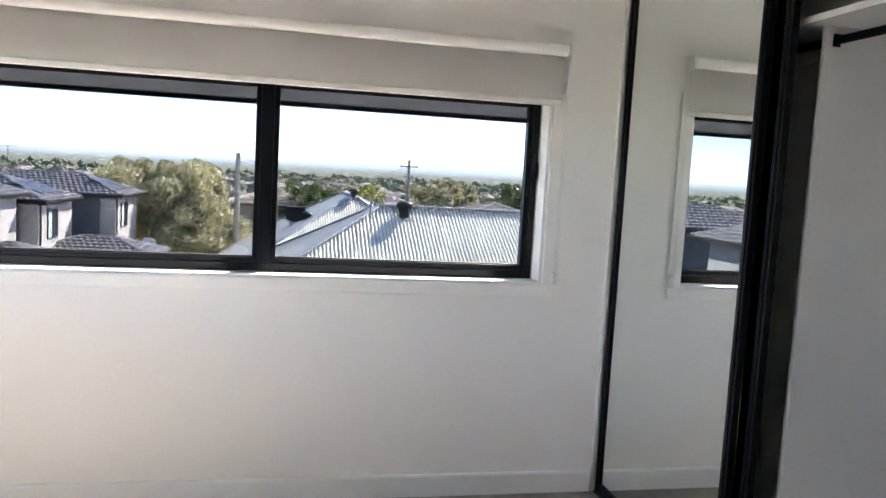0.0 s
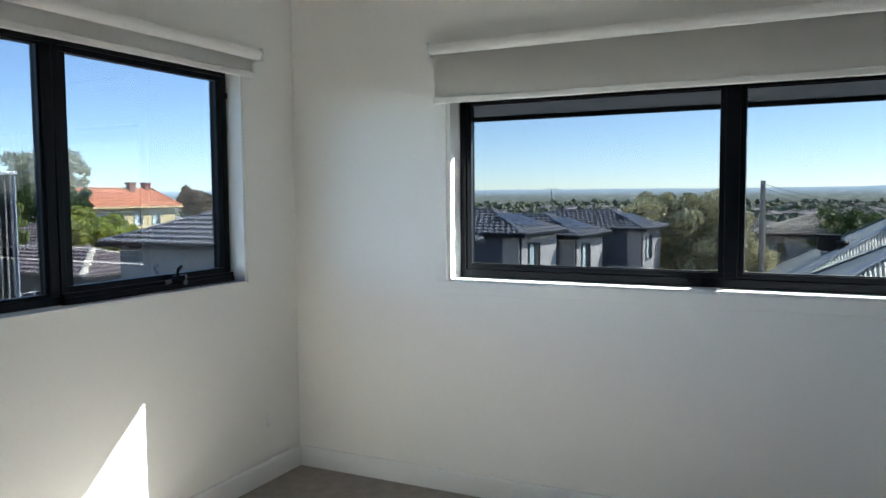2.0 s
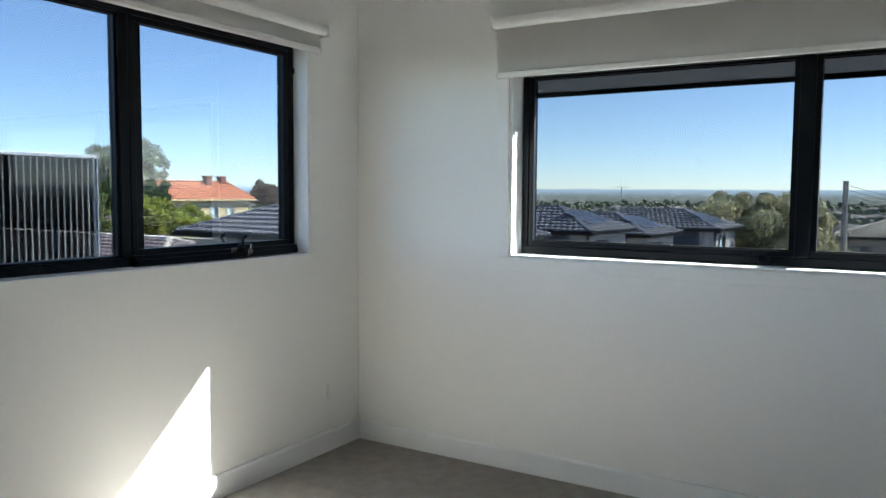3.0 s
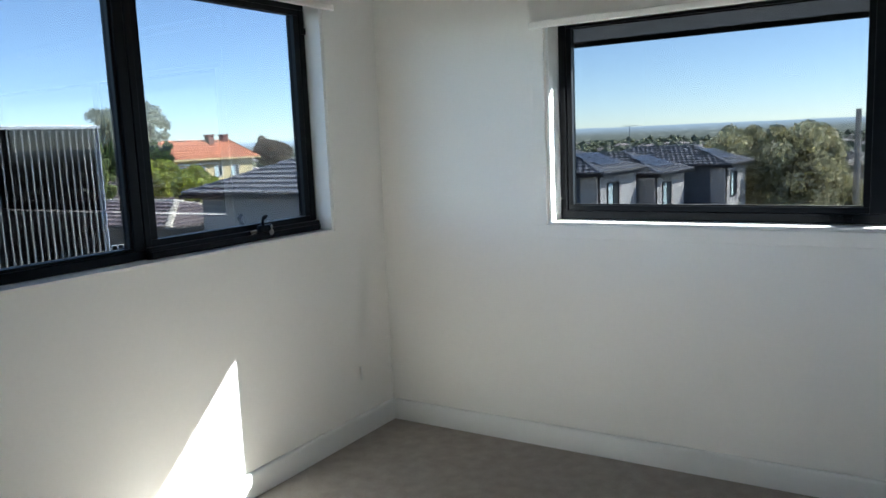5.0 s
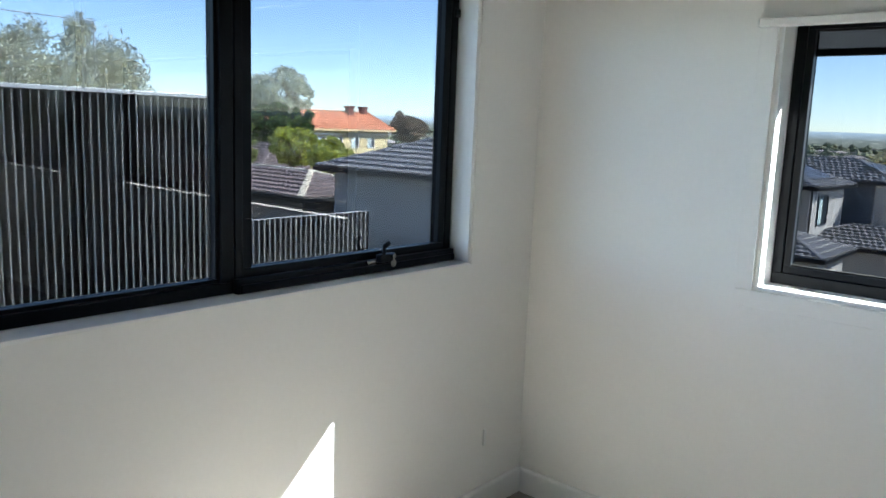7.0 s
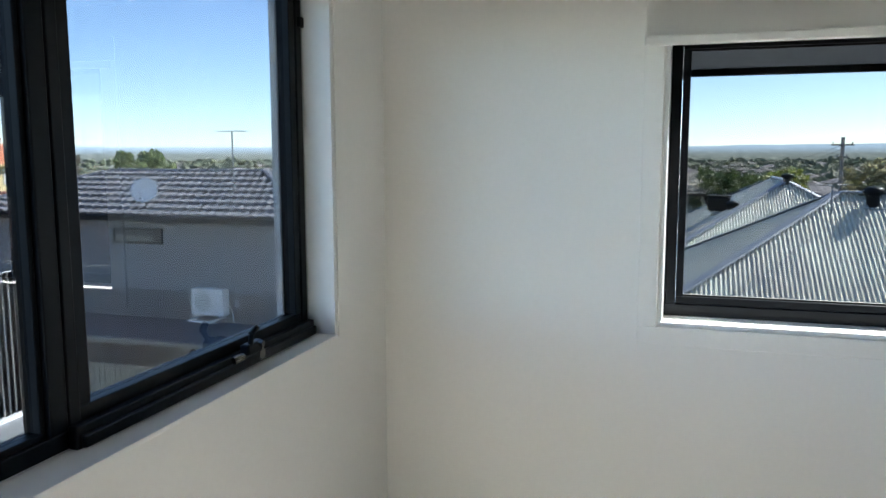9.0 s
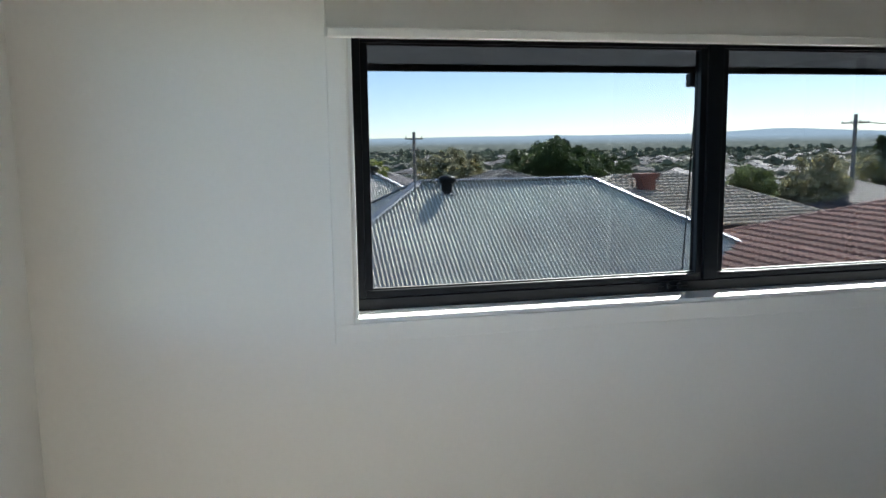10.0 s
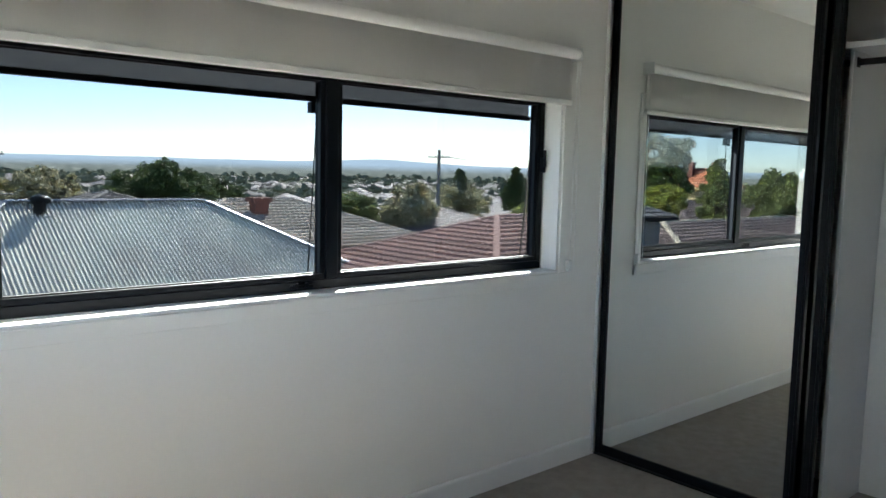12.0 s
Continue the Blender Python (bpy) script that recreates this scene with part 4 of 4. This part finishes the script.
house("grey_roof_house", 46, 58, 62, 72, -4.6, 0.3, "render_pale", "tile_grey", "wide grey-roofed house in the valley")
house("grey_roof_house", 30, 44, 60, 70, -3.4, 0.3, "render_pale", "tile_grey", "grey-roofed house between trees")


for hx, hy, hw, hd, hz, roof_mat in ((44, 26, 12, 10, -4.2, "tile_brown"), (52, 36, 14, 9, -4.0, "tile_grey"), (62, 46, 13, 10, -5.2, "tile_brown"), (70, 60, 14, 10, -5.8, "tile_grey"), (38, 58, 9, 8, -4.4, "tile_old"),
                                     (22, 74, 12, 9, -3.6, "tile_grey"), (2, 80, 12, 9, -4.6, "tile_old"), (-16, 70, 12, 9, -4.2, "tile_grey"), (-30, 58, 12, 9, -4.6, "tile_brown"), (84, 62, 14, 10, -6.4, "tile_old"), (40, 80, 14, 9, -4.6, "tile_grey")):
    house("suburban_house", hx - hw / 2, hx + hw / 2, hy - hd / 2, hy + hd / 2, hz, 0.32, "render_pale", roof_mat, "suburban house with a tiled hip roof among trees", turn=(hx * 7) % 40 - 20)

# timber fences
def paling_fence(x0, x1, y, z0, z1, label):
    f = thing("timber_fence", (x0, y, z0), label, "timber fence")
    me = box(0, 0.11, -0.008, 0.008, 0, z1 - z0, 0.003)
    first = part("paling", me, "timber", f)
    n = int((x1 - x0) / 0.12)
    for k in range(1, min(n, 110)):
        p = new("paling", first.data)
        p.parent, p.location = f, (k * 0.12, 0.004 * (k % 3), 0.012 * ((k * 7) % 5) / 5)
    for z in (0.3, z1 - z0 - 0.3):
        part("fence_rail", box(0, n * 0.12, 0.02, 0.06, z, z + 0.08), "timber", f)


paling_fence(-12.0, -4.4, 9.1, -4.6, -2.3, "weathered timber paling fence below the grey house")
paling_fence(-4.2, 6.0, 48.0, -7.5, -4.3, "grey timber paling fence behind the garage")


# power poles and wires
def power_pole(x, y, top, arms, label, r=0.15):
    p = thing("power_pole", (x, y, 0), label, "power pole")
    part("pole", rod(bmesh.new(), (0, 0, ground_z(x, y) - 0.5), (0, 0, top), r * 1.25, r * 0.85, 14), "pole", p)
    for z, span, n, ang in arms:
        c, s = math.cos(radians(ang)), math.sin(radians(ang))
        bm = bmesh.new()
        add_box(bm, -span / 2, span / 2, -0.05, 0.05, z - 0.06, z + 0.06)
        bmesh.ops.rotate(bm, cent=(0, 0, 0), matrix=Matrix.Rotation(radians(ang), 3, "Z"), verts=bm.verts[:])
        arm = part("crossarm", bm, "pole", p)
        for k in range(n):
            d = -span / 2 + 0.12 + (span - 0.24) * k / (n - 1)
            part("insulator", rod(bmesh.new(), (d * c, d * s, z + 0.06), (d * c, d * s, z + 0.22), 0.04, 0.05, 8), "cap", arm)
    return p


power_pole(-0.45, 45.0, 2.29, (), "plain grey timber power pole beside the rear roof", 0.17)
power_pole(12.5, 60.0, 2.75, ((2.2, 1.7, 3, 20), (1.3, 1.5, 3, 110)), "timber power pole with two crossarms beyond the zinc roof")
power_pole(54.7, 60.0, 4.0, ((3.2, 2.4, 4, -40),), "timber power pole with a crossarm among the trees", 0.2)
power_pole(32.0, 78.0, 2.6, ((2.1, 2.0, 4, 0), (1.3, 1.6, 2, 0)), "far power pole above the dark tree")


def wire(a, b, sag, name="power_line", label="thin overhead power line"):
    bm = bmesh.new()
    pts = [Vector(a).lerp(Vector(b), k / 14) - Vector((0, 0, sag * 4 * (k / 14) * (1 - k / 14))) for k in range(15)]
    for p, q in zip(pts, pts[1:]):
        rod(bm, p, q, 0.014, seg=4)
    ob = part(name, bm, "seal")
    tagged(ob, label, "power line")


for k in range(3):
    wire((-0.45 + 0.1 * k, 45, 2.1 - 0.3 * k), (12.5, 60, 2.2 - 0.3 * k), 1.2)
    wire((54.7 + 0.6 * (k - 1), 60, 3.4), (95, 78 + k, 4.4), 0.8)
    wire((54.7 + 0.6 * (k - 1), 60, 3.3), (40, 20 + k, 3.0), 4.0)
wire((12.5, 60, 1.3), (54.7, 60, -1.0), 1.5)


# ---- trees ----
def crown_mesh(name, rx, ry, rz, leaves, leaf, mat, seed, pointed=False, thin=False):
    rnd = random.Random(seed)
    leaves, leaf = int(leaves * 1.5), leaf * 1.18
    verts, faces = [], []
    clumps = []
    for _ in range(70):
        while True:
            p = Vector((rnd.uniform(-1, 1), rnd.uniform(-1, 1), rnd.uniform(-1, 1)))
            if 0.35 < p.length < 1.0:
                break
        if pointed:
            f = 1 - 0.85 * (p.z + 1) / 2
            p.x, p.y = p.x * f * 1.2, p.y * f * 1.2
        clumps.append((Vector((p.x * rx, p.y * ry, p.z * rz)), rnd.uniform(0.16, 0.34) * (0.7 if pointed else 1.0) * min(rx, rz)))
    for k in range(leaves):
        c, r = clumps[rnd.randrange(len(clumps))]
        d = Vector((rnd.gauss(0, 1), rnd.gauss(0, 1), rnd.gauss(0, 0.8)))
        p = c + d.normalized() * r * rnd.uniform(0.35, 1.12)
        s = leaf * rnd.uniform(0.6, 1.5)
        a = Vector((rnd.gauss(0, 1), rnd.gauss(0, 1), rnd.gauss(0, 1))).normalized()
        b = a.orthogonal().normalized() * s * (0.35 if thin else 0.6)
        a = a * s
        i = len(verts)
        verts += [p - a, p + b, p + a, p - b]
        faces.append((i, i + 1, i + 2, i + 3))
    me = bpy.data.meshes.new(name)
    me.from_pydata([tuple(v) for v in verts], [], faces)
    me.materials.append(M[mat])
    return me


def tree(x, y, z, rx, rz, mat, label, leaves=5000, leaf=0.13, seed=1, pointed=False, name="tree", ry=None, bare=False):
    """z: the crown's centre."""
    gz = ground_z(x, y) - 0.3
    t = thing(name, (x, y, gz), label, "tree")
    cz = z - gz
    tr = bmesh.new()
    rnd = random.Random(seed + 50)
    h = cz - rz * 0.35
    rod(tr, (0, 0, 0), (0.1, 0, h), 0.05 * rx + 0.1, 0.03 * rx + 0.05, 10)
    for k in range(9 if not bare else 26):
        a = rnd.uniform(0, 6.28)
        e = Vector((math.cos(a) * rx * rnd.uniform(0.4, 0.8), math.sin(a) * rx * rnd.uniform(0.4, 0.8), h + rz * rnd.uniform(0.0, 1.1)))
        s = Vector((0.1, 0, h * rnd.uniform(0.8, 1.0)))
        rod(tr, s, e, 0.02 * rx + 0.02, 0.012, 7)
        if bare:
            for _ in range(3):
                q = s.lerp(e, rnd.uniform(0.5, 0.9))
                rod(tr, q, q + Vector((rnd.gauss(0, 0.5), rnd.gauss(0, 0.5), rnd.uniform(0.3, 1.1))), 0.025, 0.008, 5)
    part("trunk", tr, "bark", t)
    cr = new("crown", crown_mesh("crown", rx, ry or rx, rz, leaves, leaf, mat, seed, pointed, thin=bare))
    cr.parent, cr.location = t, (0, 0, cz)
    return t


tree(-5.4, 47.5, -0.8, 3.9, 3.0, "leaf_olive", "large spreading olive-green tree behind the garage", 34000, 0.13, 3)
tree(-2.6, 46.5, -2.8, 3.0, 2.6, "leaf_olive", "broad olive-green tree with golden new leaves", 14000, 0.10, 4)
tree(4.2, 56.0, -1.4, 2.6, 1.9, "leaf_green", "rounded green tree behind the rear roof", 7000, 0.12, 5)
tree(23.7, 58.4, -0.6, 4.0, 2.7, "leaf_dark", "large dark green tree beyond the zinc ridge", 32000, 0.13, 6)
tree(30.0, 61.0, -1.3, 2.6, 1.7, "leaf_dark", "dark green tree beside the large one", 8000, 0.13, 7)
tree(17.0, 66.0, -0.7, 3.6, 1.7, "leaf_olive", "yellow-green tree behind grey roofs", 14000, 0.13, 8)
tree(10.0, 70.0, -1.2, 2.6, 1.5, "leaf_bright", "pale green tree near the power pole", 5000, 0.13, 9)
tree(34.2, 39.6, -1.6, 1.95, 2.4, "leaf_olive", "bushy green tree in front of the power pole", 14000, 0.13, 10)
tree(30.4, 40.3, -1.8, 1.5, 1.9, "leaf_mid", "dark green shrubby tree behind the weathered roof", 7000, 0.11, 11)
tree(61, 51, -2.5, 2.8, 1.2, "leaf_bright", "pale green tree above the terracotta roof", 6000, 0.13, 12)
tree(80.8, 72.9, -0.8, 2.8, 3.2, "leaf_green", "tall dark cypress cluster", 7000, 0.18, 13, pointed=True)
tree(75, 78.7, -1.0, 2.2, 3.0, "leaf_green", "tall dark conifer in the valley", 7000, 0.18, 14, pointed=True)
tree(74, 78, -3.2, 5.0, 3.2, "leaf_olive", "olive tree group in the valley", 7000, 0.18, 15)
tree(-44.2, 31.2, 3.3, 2.7, 1.9, "leaf_dry", "tall airy gum tree beside the cream building", 9000, 0.10, 16, bare=True)
tree(-41.0, 29.4, 1.1, 2.5, 1.3, "leaf_dark", "dark olive bushy tree beside the cream building", 9000, 0.11, 17)
tree(-26.2, 18.9, 0.40, 1.05, 0.8, "leaf_bright", "bright lime-green tree behind the brown roofs", 6500, 0.07, 18)
tree(-23.9, 19.2, 0.0, 0.9, 0.75, "leaf_bright", "bright green shrub in front of the cream wall", 5000, 0.07, 19)
tree(-50.6, 51.5, 1.1, 1.8, 1.4, "leaf_brown", "brownish bushy tree beyond the terracotta roof", 6000, 0.13, 20)
tree(-43.0, 47.5, -0.6, 2.0, 1.2, "leaf_dry", "grey-green shrub in front of the cream wall", 4000, 0.12, 27)
tree(-22.5, 7.7, 1.5, 2.5, 2.9, "leaf_dry", "half-bare tree with pale dry leaves above the steel screen", 24000, 0.055, 21, bare=True)
tree(-25.0, 5.5, 1.0, 2.6, 2.5, "leaf_dry", "dry-leaved tree above the steel screen", 26000, 0.055, 22, bare=True)
tree(-35.7, 17.8, 0.3, 1.6, 1.7, "leaf_mid", "dense mid-green bushy tree behind the brown roofs", 20000, 0.07, 23)
tree(-28.8, 17.5, 0.9, 1.25, 1.7, "leaf_mid", "dense green cypress above the dark tiled roof", 16000, 0.06, 24, pointed=True)
tree(-36.2, 44.6, 0.3, 2.3, 1.4, "leaf_mid", "rounded green tree beyond the charcoal roof", 9000, 0.11, 25)
antenna((-20.5, 7.5, 0.4), 3.7, 2.4, "tall television antenna above the steel screen", 90, 4, 5.0, -1.2)


# ---- far suburb ----
def far_houses():
    rnd = random.Random(11)
    wv, wf, rv, rf = [], [], [], []
    placed = 0
    while placed < 1900:
        r = 112 + 1210 * rnd.random() ** 1.15
        a = radians(rnd.uniform(14, 166))
        x, y = 2 + r * math.cos(a), -3 + r * math.sin(a)
        if r < 85 and 40 < math.degrees(a) < 140 and rnd.random() < 0.6:
            continue
        placed += 1
        w, d, h = rnd.uniform(6, 11), rnd.uniform(5, 8), rnd.choice((2.8, 3.0, 5.2))
        g = ground_z(x, y) - 0.5
        th = rnd.uniform(0, math.pi)
        c, s = math.cos(th), math.sin(th)

        def at(px, py, pz):
            return (x + px * c - py * s, y + px * s + py * c, g + pz)

        i = len(wv)
        wv += [at(p * w, q * d, z) for z in (0, h) for p, q in ((-1, -1), (1, -1), (1, 1), (-1, 1))]
        wf += [(i, i + 1, i + 5, i + 4), (i + 1, i + 2, i + 6, i + 5), (i + 2, i + 3, i + 7, i + 6), (i + 3, i, i + 4, i + 7)]
        i = len(rv)
        e = 0.5
        top = h + d * 0.4
        rv += [at(p * (w + e), q * (d + e), h) for p, q in ((-1, -1), (1, -1), (1, 1), (-1, 1))] + [at(-(w - d), 0, top), at(w - d, 0, top)]
        rf += [(i, i + 1, i + 5, i + 4), (i + 1, i + 2, i + 5), (i + 2, i + 3, i + 4, i + 5), (i + 3, i, i + 4)]
    for nm, v, f, m, lb in (("far_house_walls", wv, wf, "far_wall", "pale walls of distant suburban houses"), ("far_house_roofs", rv, rf, "far_roof", "grey and red roofs of distant suburban houses")):
        me = bpy.data.meshes.new(nm)
        me.from_pydata(v, [], f)
        me.materials.append(M[m])
        tagged(new(nm, me), lb, "distant houses", kind="stuff")


def far_trees():
    rnd = random.Random(12)
    protos = []
    for k in range(8):
        bm = bmesh.new()
        for _ in range(6 if k < 4 else 4):
            p = Vector((rnd.gauss(0, 0.55), rnd.gauss(0, 0.55), rnd.gauss(0.45, 0.18)))
            bmesh.ops.create_icosphere(bm, subdivisions=2 if k < 4 else 1, radius=rnd.uniform(0.3, 0.55), matrix=Matrix.Translation(p))
        for v in bm.verts:
            v.co *= 1 + 0.4 * noise.noise(v.co * 4 + Vector((k, 0, 0)))
        bm.verts.index_update()
        protos.append((np.array([v.co[:] for v in bm.verts]), np.array([[v.index for v in f.verts] for f in bm.faces])))
        bm.free()
    vs, fs, n = [], [], 0
    for k in range(10500):
        r = 68 + (1360 * rnd.random() ** 1.1 if k > 1300 else 190 * rnd.random())
        a = radians(rnd.uniform(12, 168))
        x, y = 2 + r * math.cos(a), -3 + r * math.sin(a)
        pv, pf = protos[rnd.randrange(4) + (0 if r < 170 else 4)]
        s = rnd.uniform(1.6, 3.6) * (1 + r / 900)
        vs.append(pv * np.array((s * rnd.uniform(1.1, 1.7), s * 1.3, s)) + np.array((x, y, ground_z(x, y))))
        fs.append(pf + n)
        n += len(pv)
    me = bpy.data.meshes.new("far_trees")
    me.from_pydata(np.concatenate(vs).tolist(), [], np.concatenate(fs).tolist())
    me.materials.append(M["leaf_far"])
    tagged(new("far_trees", me), "dark green tree crowns all over the distant suburb", "distant trees", kind="stuff")


far_houses()
far_trees()


# ---- pieces ----
def tile_mesh():
    """One roof tile, 0.30 wide and 0.36 long, with its rolls; x along the eave, y up the slope."""
    bm = bmesh.new()
    rows = []
    for y, lift in ((0.0, 0.055), (0.36, 0.0)):
        rows.append([bm.verts.new((0.298 * i / 8, y, lift + 0.042 * (0.5 + 0.5 * math.cos(2 * math.pi * i / 8)) ** 1.5)) for i in range(9)])
    for i in range(8):
        bm.faces.new((rows[0][i], rows[0][i + 1], rows[1][i + 1], rows[1][i]))
    base = [bm.verts.new((v.co.x, v.co.y, v.co.z - 0.050)) for v in rows[0]]
    for i in range(8):
        bm.faces.new((base[i], base[i + 1], rows[0][i + 1], rows[0][i]))
    me = bpy.data.meshes.new("roof_tile")
    bm.to_mesh(me)
    bm.free()
    me.materials.append(M["tile_dark"])
    return me


west_roof = [o for o in west.children if o.name.startswith("roof")][0]
tm, rest, slope = tile_mesh(), bmesh.new(), 0.36
ang, count = math.atan(slope), 0
length, run, courses = 12.2, 3.225, 8
for c in range(courses):
    v = run * c / courses
    a, b = v + 0.1, length - v - 0.1
    k = 0
    while a + (k + 1) * 0.27 < b:
        x = a + k * 0.27
        wx = -20.2 + x
        if wx > -19.0 and c < 10 and count < 300:
            t = new("roof_tile", tm)
            t.parent = west_roof
            t.matrix_basis = Matrix.Translation((x - 6.1, -3.225 + v, -0.1 + slope * v)) @ Matrix.Rotation(ang, 4, "X") @ Matrix.Diagonal((0.90, 1.25, 1.25, 1))
            count += 1
        else:
            rest.from_mesh(tm)
            bmesh.ops.transform(rest, matrix=Matrix.Translation((x - 6.1, -3.225 + v, -0.1 + slope * v)) @ Matrix.Rotation(ang, 4, "X") @ Matrix.Diagonal((0.90, 1.25, 1.25, 1)), verts=rest.verts[-27:])
        k += 1
part("roof_tiles", rest, "tile_dark", west_roof, kind="stuff")

bk = bpy.data.meshes.new("brick")
bb = box(0, 0.23, -0.012, 0.0, 0, 0.076, 0.003)
bb.to_mesh(bk)
bb.free()
bk.materials.append(M["brick"])
n = 0
for row in range(10):
    for col in range(29):
        o = new("brick", bk)
        o.parent = lw
        o.location = (-3.6 + col * 0.24 + (row % 2) * 0.12, 0, -3.46 - row * 0.086)
